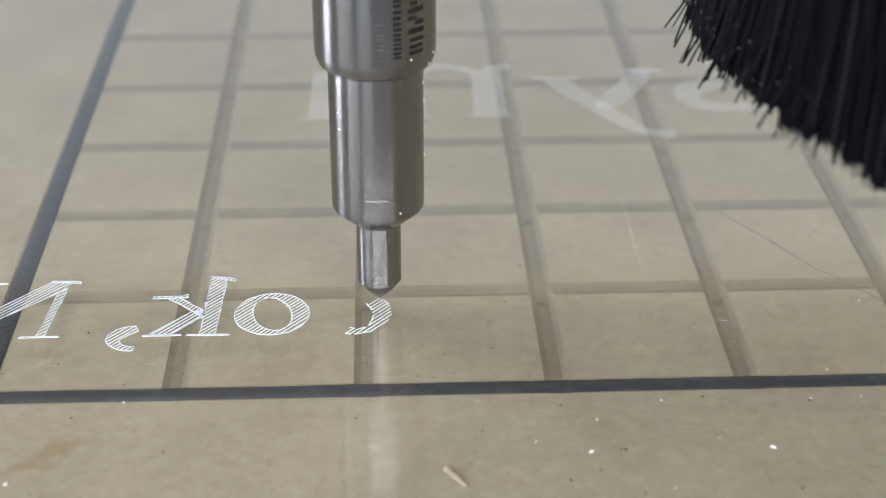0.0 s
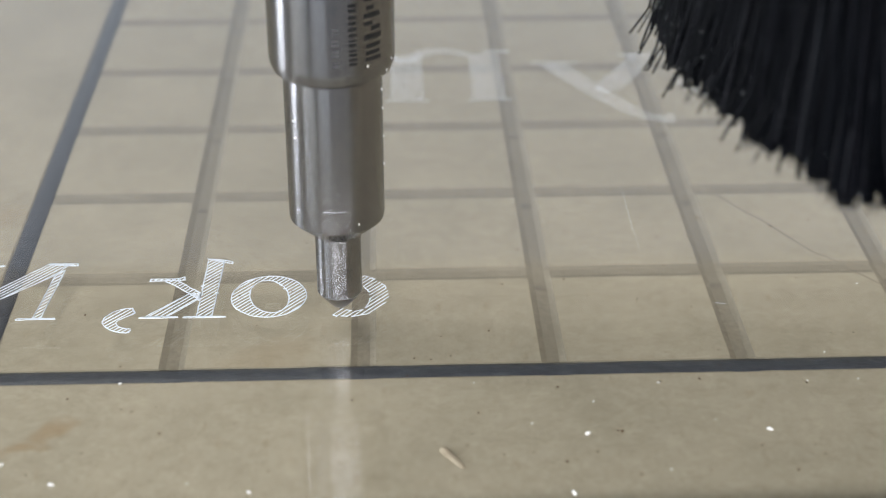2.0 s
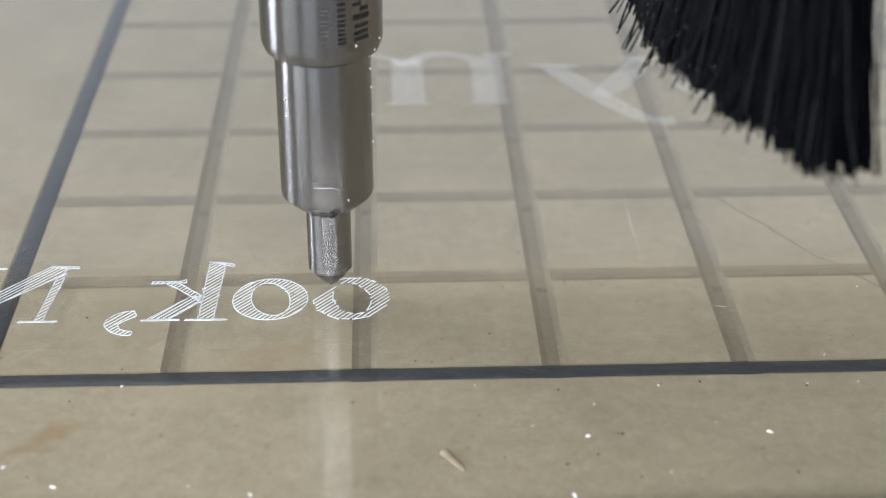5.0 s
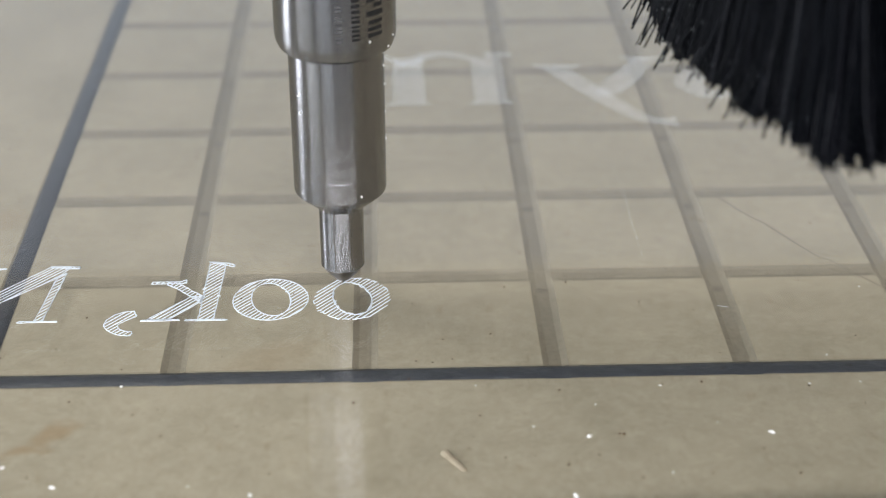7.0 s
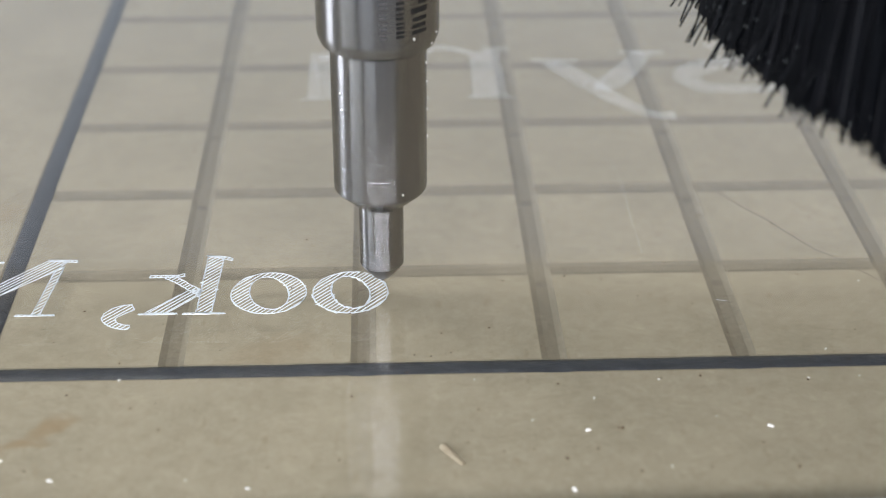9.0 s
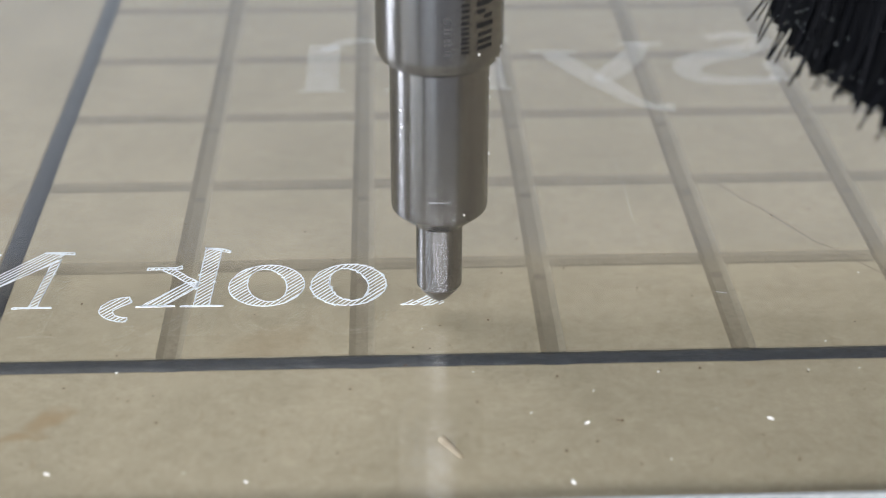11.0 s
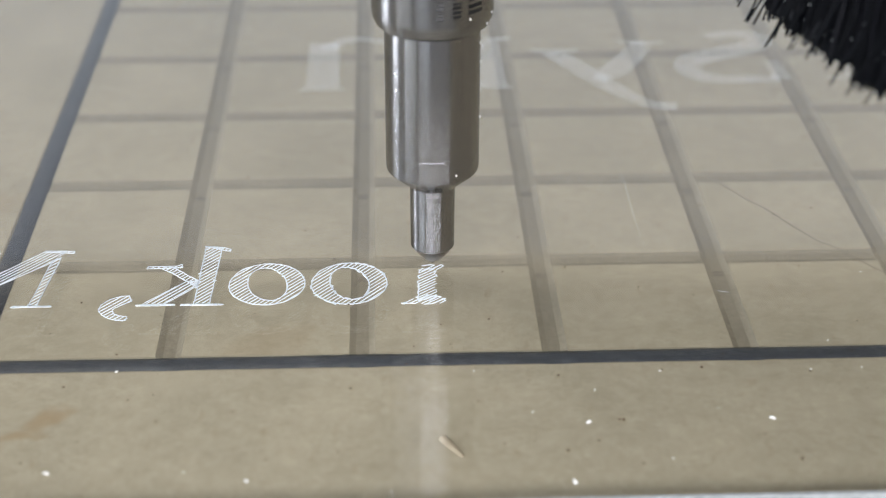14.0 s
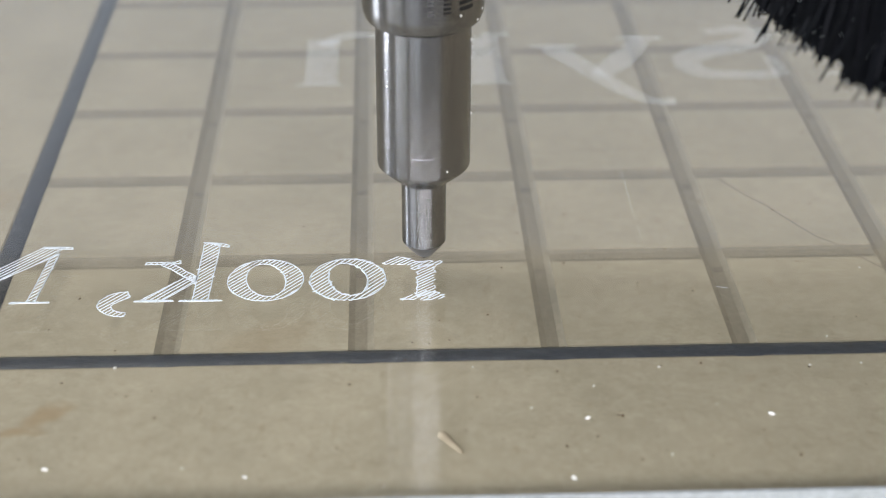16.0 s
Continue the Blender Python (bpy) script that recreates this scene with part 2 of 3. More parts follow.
wall("wall_west", "x", -1.8, -2.5, 2.55, -0.95, 1.6, ((-2.18, -0.62, -0.33, 1.03), (-0.01, 0.43, -0.12, 0.44)), "plain grey painted workshop wall with two window openings")
wall("wall_north", "y", 2.55, -1.8, 2.2, -0.95, 1.6, ((-1.05, 1.25, 0.22, 1.52),), "plain grey painted workshop wall with a wide window opening")
wall("wall_south", "y", -2.5, -1.8, 2.2, -0.95, 0.8, ((-1.56, -0.28, -0.43, 0.63),), "unseen dark blue wall, coloured for reflections, with a small window opening", SLATE)
wall("wall_south_upper", "y", -2.5, -1.8, 2.2, 0.8, 1.6, ((-1.73, 2.03, 0.88, 1.52),), "unseen dark blue upper wall, coloured for reflections, with a long opening", SLATE)
wall("wall_east", "x", 2.2, -2.5, 2.55, -0.95, 1.6, (), "unseen light brown wall, coloured for the steel's reflections", TAN_WALL)
thing("floor", box(bmesh.new(), -1.92, -2.62, -1.05, 2.32, 2.67, -0.95), CONCRETE, "dark grey concrete workshop floor", "floor", kind="structure")
thing("ceiling", box(bmesh.new(), -1.92, -2.62, 1.6, 2.32, 2.67, 1.7), PAINT, "plain grey painted ceiling", "ceiling", kind="structure")


# ---- the vacuum bed: board with milled grooves, gasket, sheet ----
PITCH, GROOVE, TOP, DEEP = 20.0, 2.7, -2.0, 0.34
BED = (-60.0, -44.0, 230.0, 232.0)
COLS, ROWS = 9, 9


def bed_cuts(lo, hi, count, first):
    cuts = [lo]
    for k in range(count + 1):
        cuts += [k * PITCH - first / 2, k * PITCH + first / 2]
    return cuts + [hi]


def bed_board():
    """The board's top is one sheet of lands and sunken grooves; its sides go down 18 mm."""
    xs, ys = bed_cuts(BED[0], BED[2], COLS, GROOVE), bed_cuts(BED[1], BED[3], ROWS, GROOVE)
    x_in = lambda i: i % 2 == 1
    last_x, last_y = COLS * PITCH + GROOVE / 2, ROWS * PITCH + GROOVE / 2
    bm = bmesh.new()

    def level(i, j):
        if not (0 <= i < len(xs) - 1 and 0 <= j < len(ys) - 1):
            return None
        inside_x = -GROOVE / 2 - 0.01 <= xs[i] and xs[i + 1] <= last_x + 0.01
        inside_y = -GROOVE / 2 - 0.01 <= ys[j] and ys[j + 1] <= last_y + 0.01
        if not (inside_x and inside_y):
            return TOP
        col, row = x_in(i), x_in(j)
        return TOP - DEEP if col else TOP - DEEP * 0.4 if row else TOP

    lows = TOP - 18.0
    for i in range(len(xs) - 1):
        for j in range(len(ys) - 1):
            z = level(i, j)
            a, b, c, d = xs[i], ys[j], xs[i + 1], ys[j + 1]
            fl = bm.faces.new([bm.verts.new((x * MM, y * MM, z * MM)) for x, y in ((a, b), (c, b), (c, d), (a, d))])
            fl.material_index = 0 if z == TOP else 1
            for (di, dj), (p, q) in (((1, 0), ((c, b), (c, d))), ((-1, 0), ((a, d), (a, b))), ((0, 1), ((c, d), (a, d))), ((0, -1), ((a, b), (c, b)))):
                other = level(i + di, j + dj)
                other = lows if other is None else other
                if other < z - 1e-6:
                    # a slightly furry, uneven lip along each milled edge
                    steps = 14 if other > lows else 1
                    run = 0.7 if other > lows else 0.0
                    for s in range(steps):
                        f0, f1 = s / steps, (s + 1) / steps
                        pts = [(p[0] + (q[0] - p[0]) * f, p[1] + (q[1] - p[1]) * f) for f in (f0, f1)]
                        side = bm.faces.new([bm.verts.new((x * MM, y * MM, h * MM)) for (x, y), h in (((pts[0][0] + di * run, pts[0][1] + dj * run), other + 0.004), ((pts[1][0] + di * run, pts[1][1] + dj * run), other + 0.004), (pts[1], z), (pts[0], z))])
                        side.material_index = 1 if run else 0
    bmesh.ops.remove_doubles(bm, verts=bm.verts, dist=1e-6)
    bmesh.ops.recalc_face_normals(bm, faces=bm.faces)
    ob = thing("vacuum_bed", bm, MDF, "tan fibreboard vacuum bed with a milled grid of grooves", "machine bed")
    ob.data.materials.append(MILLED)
    return ob


bed = bed_board()


def gasket_run(name, a, b, along_x):
    """A cord of black rubber laid in the border groove, with a domed and slightly wavy top."""
    bm = bmesh.new()
    n, half = 60, GROOVE / 2 - 0.06
    prof = [(-half, -0.94), (-half, -0.25), (-half * 0.8, 0.0), (-half * 0.25, 0.12), (half * 0.35, 0.1), (half * 0.85, -0.02), (half, -0.3), (half, -0.94)]
    rings = []
    for k in range(n + 1):
        s = a + (b - a) * k / n
        wob = 0.10 * noise.noise(Vector((s * 0.09, 3.1 if along_x else 8.7, 0)))
        ring = []
        for u, h in prof:
            h2 = TOP + min(h, 0.12) + 0.05 * noise.noise(Vector((s * 0.3, u, 1.0)))
            ring.append(bm.verts.new(((s if along_x else u + wob) * MM, (u + wob if along_x else s) * MM, h2 * MM)))
        rings.append(ring)
    for r0, r1 in zip(rings, rings[1:]):
        for k in range(len(prof) - 1):
            bm.faces.new([r0[k], r0[k + 1], r1[k + 1], r1[k]])
    for r in (rings[0], rings[-1]):
        bm.faces.new(r)
    bmesh.ops.recalc_face_normals(bm, faces=bm.faces)
    return thing(name, bm, RUBBER, "black rubber gasket cord pressed into the border groove", "gasket", "gaskets round the bed", smooth=50)


gasket_run("gasket_cord", -GROOVE / 2, 181.3, True)
gasket_run("gasket_cord", GROOVE / 2 + 0.1, 181.3, False)

# the machine table under the board
thing("machine_table", box(bmesh.new(), -0.32, -0.052, -0.95, 0.50, 0.50, -0.0201, 0.002), ALU, "grey metal machine table under the bed", "table")

SHEET = (-55.0, -25.6, 225.0, 226.0)


def acrylic_sheet():
    sheet = new("acrylic_sheet")
    tagged(sheet, "clear acrylic sheet lying on the fibreboard bed, partly engraved", "plastic sheet")
    x0, y0, x1, y1 = (v * MM for v in SHEET)
    bm = bmesh.new()
    for z, flip in ((0.0, False), (-0.0018, False)):
        q = [bm.verts.new((x, y, z)) for x, y in ((x0, y0), (x1, y0), (x1, y1), (x0, y1))]
        bm.faces.new(q[::-1] if flip else q)
    pane = part("pane", bm, ACRYLIC, sheet, "clear glossy acrylic")
    pane.visible_shadow = False
    bm = bmesh.new()
    for a, b, c, d in ((x0, y0 - 0.0004, x1, y0), (x0, y1, x1, y1 + 0.0004), (x0 - 0.0004, y0, x0, y1), (x1, y0, x1 + 0.0004, y1)):
        box(bm, a, b, -0.00195, c, d, 0.0)
    part("sawn_edge", bm, FROST_EDGE, sheet, "pale frosted sawn edge")
    rng = random.Random(11)
    bm = bmesh.new()
    for (ax, ay), (bx, by), w in (((71.3, 44.5), (71.75, 36.0), 0.012), ((71.75, 36.0), (71.65, 27.0), 0.02), ((71.65, 27.0), (71.8, 19.5), 0.012), ((78.3, 9.3), (79.5, 8.95), 0.06)):
        stroke(bm, (ax, ay), (bx, by), w, 0.012)
    tagged(part("scratch", bm, FROST, sheet, "fine pale scratches"), kind="stuff")
    return sheet


# ---- engraved letters ----
def stroke(bm, a, b, width, height=0.05, base=0.0, taper=0.6):
    """One scratched line from a to b, millimetres on the sheet's top: a low ridge of raised burr."""
    a, b = Vector((*a, 0)), Vector((*b, 0))
    d = b - a
    if d.length < 1e-4:
        return
    d.normalize()
    s = Vector((-d.y, d.x, 0)) * width / 2
    top = Vector((0, 0, height))
    up = Vector((0, 0, base + 0.004))
    vs = [a - s, a + s, b + s, b - s]
    low = [bm.verts.new((v + up) * MM) for v in vs]
    hi = [bm.verts.new(((v - (a if k < 2 else b)) * taper + (a if k < 2 else b) + up + top) * MM) for k, v in enumerate(vs)]
    bm.faces.new(hi[::-1])
    bm.faces.new(low)
    for k in range(4):
        j = (k + 1) % 4
        bm.faces.new((low[k], hi[k], hi[j], low[j]))


def ellipse(cx, cy, rx, ry, turn=0.0, n=40):
    c, s = math.cos(radians(turn)), math.sin(radians(turn))
    return [(cx + rx * math.cos(t) * c - ry * math.sin(t) * s, cy + rx * math.cos(t) * s + ry * math.sin(t) * c) for t in (2 * math.pi * k / n for k in range(n))]


def band(path, widths):
    """A closed outline round a bent path with the width at each of its points."""
    rough, pts, wide = [Vector((*p, w)) for p, w in zip(path, widths)], [], []
    for k in range(len(rough) - 1):
        a, b, c, e = (rough[min(max(k + o, 0), len(rough) - 1)] for o in (-1, 0, 1, 2))
        for f in (0.0, 0.25, 0.5, 0.75):
            pts.append(0.5 * (2 * b + (c - a) * f + (2 * a - 5 * b + 4 * c - e) * f * f + (3 * b - a - 3 * c + e) * f ** 3))
    pts.append(rough[-1])
    widths, pts = [p.z for p in pts], [p.xy for p in pts]
    left, right = [], []
    for k, p in enumerate(pts):
        d = (pts[min(k + 1, len(pts) - 1)] - pts[max(k - 1, 0)]).normalized()
        s = Vector((-d.y, d.x)) * widths[k] / 2
        left.append(tuple(p + s))
        right.append(tuple(p - s))
    return left + right[::-1]


def hatch(loops, angle, gap, rng, ragged=0.0):
    """Parallel lines that fill the loops (even-odd)."""
    c, s = math.cos(radians(angle)), math.sin(radians(angle))
    turned = [[(x * c + y * s, -x * s + y * c) for x, y in lp] for lp in loops]
    lo = min(v for lp in turned for _, v in lp)
    hi = max(v for lp in turned for _, v in lp)
    out, v = [], lo + gap * 0.5
    while v < hi:
        cuts = []
        for lp in turned:
            for (u0, v0), (u1, v1) in zip(lp, lp[1:] + lp[:1]):
                if (v0 <= v) != (v1 <= v):
                    cuts.append(u0 + (u1 - u0) * (v - v0) / (v1 - v0))
        cuts.sort()
        for u0, u1 in zip(cuts[::2], cuts[1::2]):
            u0, u1 = u0 - rng.random() * ragged, u1 + rng.random() * ragged
            w0, w1 = v + rng.uniform(-0.03, 0.03), v + rng.uniform(-0.03, 0.03)
            out.append(((u0 * c - w0 * s, u0 * s + w0 * c), (u1 * c - w1 * s, u1 * s + w1 * c)))
        v += gap
    return out


def outline(loop, rng, jag=0.05):
    """The loop's edge scratched twice over, with a wavering hand."""
    out = []
    for turn in range(2):
        pts = []
        for p, q in zip(loop, loop[1:] + loop[:1]):
            n = max(1, round(math.dist(p, q) / 0.55))
            pts += [(p[0] + (q[0] - p[0]) * k / n + rng.uniform(-jag, jag), p[1] + (q[1] - p[1]) * k / n + rng.uniform(-jag, jag)) for k in range(n)]
        out += list(zip(pts, pts[1:] + pts[:1]))
    return out


def burrs(lines, rng, share):
    """Curls of swarf that cling to the ends of some scratches."""
    out = []
    for a, b in lines:
        for p in (a, b):
            if rng.random() < share:
                ang, n = rng.uniform(0, 6.283), rng.uniform(0.10, 0.28)
                out.append(((p[0] - n * math.cos(ang), p[1] - n * math.sin(ang)), (p[0] + n * math.cos(ang), p[1] + n * math.sin(ang))))
    return out


def turns(lines, reach, rng):
    """The short ways that the point takes from the end of one hatch line to the next."""
    out = []
    for k, (a, b) in enumerate(lines):
        for c, d in lines[k + 1:k + 4]:
            p, q = rng.choice(((a, c), (b, d)))
            if math.dist(p, q) < reach:
                out.append((p, q))
                break
    return out


GAP, LINE, LEAN = 0.46, 0.16, 50.0


def letter(name, shapes, label, seed, gap=GAP, line=LINE, edges=True):
    """A finished letter: each shape is a list of loops, hatched and outlined."""
    rng = random.Random(seed)
    bm = bmesh.new()
    for loops in shapes:
        lines = hatch(loops, LEAN, gap, rng, 0.12 if edges else 0.0)
        for a, b in lines:
            stroke(bm, a, b, line * rng.uniform(0.75, 1.15))
        for a, b in burrs(lines, rng, 0.05) if edges else ():
            stroke(bm, a, b, line * rng.uniform(0.7, 1.0), 0.09)
        if edges:
            for lp in loops:
                for a, b in outline(lp, rng):
                    stroke(bm, a, b, line * rng.uniform(0.55, 0.9))
    return thing(name, bm, FROST, label, "engraved letter", "engraved letters", smooth=0)


def o_loops(cx, cy):
    return [ellipse(cx, cy, 4.1, 4.35, 0), ellipse(cx + 0.05, cy, 2.1, 3.5, 12)]


LETTER_N = [[[(4.3, 20.1), (6.7, 20.1), (5.2, 17.4), (-4.2, 8.2), (-6.2, 8.2)]],
            [[(4.6, 8.6), (5.45, 8.6), (6.4, 18.8), (5.5, 18.0)]],
            [[(2.8, 8.3), (7.05, 8.3), (6.9, 8.5), (3.0, 8.55)]],
            [[(4.3, 20.1), (7.7, 19.75), (7.6, 20.2), (4.4, 20.4)]],
            [[(-5.6, 8.4), (-4.4, 8.4), (-3.2, 19.7), (-4.4, 19.7)]],
            [[(-6.6, 19.8), (-0.55, 19.85), (-0.6, 20.05), (-6.6, 20.05)]]]
LETTER_COMMA = [[band([(15.25, 9.75), (14.2, 9.3), (13.2, 8.4), (12.95, 7.4), (13.5, 6.4), (14.4, 5.85), (15.3, 5.7)], [1.2, 1.7, 1.75, 1.4, 1.05, 0.9, 0.8])]]
LETTER_K = [[[(22.1, 8.4), (23.75, 8.4), (24.15, 20.3), (22.35, 20.7)]],
            [[(22.2, 20.85), (25.15, 19.6), (25.2, 20.0), (24.3, 20.5)]],
            [[(20.7, 8.1), (25.25, 8.1), (25.1, 8.3), (20.8, 8.35)]],
            [band([(22.1, 12.6), (20.7, 14.0), (19.3, 15.4), (18.3, 16.2)], [1.0, 0.9, 0.9, 0.9])],
            [[(16.25, 16.0), (20.1, 16.15), (20.0, 16.85), (19.6, 16.5), (16.35, 16.45)]],
            [[(22.1, 13.1), (20.9, 13.2), (16.6, 8.5), (19.0, 8.5), (22.0, 12.0)]],
            [[(15.95, 8.2), (20.15, 8.2), (20.0, 8.4), (16.05, 8.4)]]]
letter("letter_n", LETTER_N, "white scratched mirror-image capital N on the acrylic sheet", 1)
letter("comma", LETTER_COMMA, "small white scratched mirror-image comma on the acrylic sheet", 2)
letter("letter_k", LETTER_K, "white scratched mirror-image letter k on the acrylic sheet", 3)
letter("letter_o", [o_loops(29.65, 12.3)], "white scratched letter o with hatched fill on the acrylic", 4)

# the larger line of writing further back
FAR_M = [[[(x - 2.3, 64.3), (x + 2.3, 64.3), (x + 2.2, 80.5), (x - 2.2, 80.5)]] for x in (34.2, 45.8, 57.2)]
FAR_M += [[[(x - 3.2, 63.7), (x + 3.2, 63.7), (x + 2.6, 64.6), (x - 2.6, 64.6)]] for x in (34.2, 45.8, 57.2)]
FAR_M += [[band([(x, 78.0), (x + 2.4, 81.2), (x + 5.4, 82.0), (x + 8.6, 80.4), (x + 11.2, 77.4)], [2.4, 2.4, 1.7, 1.3, 1.0])] for x in (34.4, 46.0)]
FAR_M += [[[(57.4, 80.4), (61.2, 81.0), (61.0, 82.2), (57.0, 82.2)]]]
FAR_Y = [[band([(66.8, 76.6), (69.8, 71.0), (73.0, 65.2), (76.0, 60.4), (78.8, 57.6), (81.8, 57.2)], [3.4, 3.5, 3.2, 2.6, 2.2, 3.0])],
         [band([(80.4, 79.6), (78.0, 74.4), (75.0, 69.4), (72.6, 66.0)], [2.8, 3.6, 4.0, 2.0])], [[(63.8, 76.4), (70.8, 76.2), (70.6, 77.4), (64.0, 77.6)]],
         [[(76.8, 79.0), (83.4, 78.8), (83.2, 80.0), (77.0, 80.2)]]]
FAR_S = [[band([(90.1, 81.4), (95.0, 82.5), (98.0, 80.2), (94.4, 76.5), (87.9, 73.6), (85.4, 70.2), (87.4, 66.5), (92.2, 65.8), (97.7, 65.9)], [2.0, 2.6, 3.6, 4.2, 4.4, 3.8, 3.2, 2.8, 2.6])], [band([(97.7, 72.3), (97.9, 69.1), (97.9, 65.6)], [2.2, 2.4, 2.6])]]
FAR_R = [[band([(108.7, 82.3), (108.9, 76.6), (108.6, 66.6)], [3.2, 3.4, 3.4])], [[(103.6, 65.4), (111.8, 65.2), (111.5, 66.3), (104.4, 66.5)]], [[(106.3, 82.1), (111.3, 82.2), (111.4, 83.2), (106.8, 83.2)]]]
FAR = "large pale scratched mirror-image letter on the acrylic sheet"
for nm, shp, sd in (("letter_m", FAR_M, 21), ("letter_y", FAR_Y, 22), ("engraved_letter", FAR_S, 23), ("engraved_letter", FAR_R, 24)):
    letter(nm, shp, FAR.replace("letter", "letter " + nm[-1]) if nm[-2] == "_" else FAR, sd, 0.36, 0.014, False)

acrylic_sheet()

HIDDEN = pose(0, 0, -0.011)
SHOWN = pose(0, 0, 0)
GROWING = []


def growing_letter(name, timed, label):
    """A letter whose scratches come up one after another: (time, a, b, width) for each line."""
    root = tagged(new(name), label, "engraved letter", "engraved letters")
    bins = {}
    for t, a, b, w in timed:
        key = -1.0 if t <= 0 else round(t * 10) / 10
        bins.setdefault(key, []).append((a, b, w))
    for key in sorted(bins):
        bm = bmesh.new()
        for a, b, w in bins[key]:
            stroke(bm, a, b, w)
        ob = tagged(part("scratch", bm, FROST, root), kind="stuff")
        if key > 0:
            GROWING.append((key, ob))
    return root


def second_o():
    rng = random.Random(6)
    cx, cy = 38.55, 12.2
    loops = o_loops(cx, cy)
    timed = []
    lines = hatch(loops, LEAN, GAP, rng, 0.2)
    for a, b in lines + turns(lines, 1.3, rng) + burrs(lines, rng, 0.3):
        ang = math.degrees(math.atan2((a[1] + b[1]) / 2 - cy, (a[0] + b[0]) / 2 - cx))
        if -100 <= ang <= 95:
            t = float(np.interp(ang, (-100, 42, 50, 70, 95), (-1.0, -0.5, 0.1, 0.5, 1.0)))
        else:
            t = float(np.interp(ang % 360, (95, 150, 152, 156, 177, 216, 250, 260), (4.3, 5.7, 3.6, 3.4, 3.0, 2.5, 2.0, 1.7)))
        timed.append((t, a, b, LINE * rng.uniform(0.75, 1.15)))
    # the inner edge is cut clockwise, then the outer one the other way round
    for a, b in outline(loops[1], rng):
        ang = math.degrees(math.atan2(a[1] - cy, a[0] - cx))
        t = float(np.interp((90 - ang) % 360, (0, 90, 180, 270, 360), (5.9, 6.25, 6.5, 6.72, 7.0)))
        timed.append((t, a, b, LINE * rng.uniform(0.55, 0.9)))
    for a, b in outline(loops[0], rng):
        ang = math.degrees(math.atan2(a[1] - cy, a[0] - cx))
        t = float(np.interp((ang - 108) % 360, (0, 60, 106, 178, 215, 286, 325, 360), (7.75, 8.0, 8.2, 8.5, 8.7, 9.0, 9.2, 9.3)))
        timed.append((t, a, b, LINE * rng.uniform(0.55, 0.9)))
    return growing_letter("letter_o", timed, "white scratched letter o being engraved under the diamond point")


LETTER_R = [[[(46.1, 8.5), (47.75, 8.5), (47.9, 15.0), (46.3, 15.0)]], [[(44.5, 7.85), (48.75, 7.85), (48.5, 8.6), (46.9, 9.3), (45.0, 8.5)]],
            [[(46.2, 14.6), (48.9, 15.2), (48.6, 15.8), (46.4, 15.6)]],
            [band([(46.6, 14.4), (45.4, 15.5), (44.0, 16.1), (42.7, 15.5)], [1.3, 1.1, 1.3, 1.1])]]


def letter_r():
    rng = random.Random(9)
    timed = []
    for k, loops in enumerate(LETTER_R):
        lines = hatch(loops, LEAN - 10, GAP * 0.92, rng, 0.42)
        for a, b in lines + turns(lines, 1.2, rng) + burrs(lines, rng, 0.3):
            x, y = (a[0] + b[0]) / 2, (a[1] + b[1]) / 2
            if k == 1:
                t = 10.2 + (x - 44.5) / 4.3 * 0.9
            elif k == 0:
                t = float(np.interp(y, (8.5, 9.6, 11.2, 13.2, 14.4, 15.0), (11.0, 11.7, 12.2, 12.8, 13.4, 13.8)))
            elif k == 2:
                t = float(np.interp(x, (46.2, 48.9), (14.2, 13.7)))
            else:
                t = 14.3 + (46.4 - x) / 3.8 * 0.8
            timed.append((t, a, b, LINE * rng.uniform(0.8, 1.2)))
    timed.append((10.0, (44.4, 7.8), (44.7, 8.0), 0.4))
    return growing_letter("letter_r", timed, "white scratched mirror-image letter r being engraved under the point")


second_o()
letter_r()

# ---- the engraving head: turned diamond drag point with a brush beside it ----
head = tagged(new("engraving_head"), "turned steel diamond engraving bit with a black bristle brush", "engraving tool")
plunger = part("plunger", lathe([(0, 2.43), (2.3, 2.44), (2.4, 2.58), (2.42, 9.0), (2.44, 14.0), (0, 14.0)]), STEEL, head, "slim turned steel plunger", 25)
# A darker band near the plunger's upper end.
part("dark_band", lathe([(2.40, 10.4), (2.452, 10.45), (2.456, 11.9), (2.40, 12.0)]), DULL, plunger, "darker band round the plunger", 25)
part("tip_cone", lathe([(0.0, 0.6), (0.62, 0.55), (0.95, 0.78), (2.1, 2.12), (2.3, 2.45), (0, 2.47)]), CARBIDE, plunger, "dark ground steel cone", 25)
part("diamond_point", lathe([(0, 0.0), (0.16, 0.18), (0.42, 0.62), (0.55, 0.66), (0, 0.7)], 24), DIAMOND, plunger, "tiny dark diamond point", 30)
part("body", lathe([(2.48, 13.0), (2.48, 9.9), (2.62, 9.9), (4.75, 11.75), (4.93, 12.0), (4.98, 12.3), (4.98, 27.6), (4.98, 28.6), (0, 28.62)]), STEEL, head, "turned steel body with a bevelled shoulder", 25)
shank = part("shank", lathe([(0, 28.3), (5.05, 28.3), (5.35, 28.32), (5.9, 28.75), (6.2, 29.5), (6.28, 30.1), (6.28, 45.0), (0, 45.0)]), STEEL, head, "wider turned steel shank with dark markings", 25)
# Upper shank out of view, its steel brightened to strengthen the sheet's reflection.
part("shank_top", lathe([(0, 45.0), (6.27, 45.0), (6.27, 62.0), (0, 62.0)]), BRIGHT, head, "upper end of the shank, unseen, in brightened steel", 25)


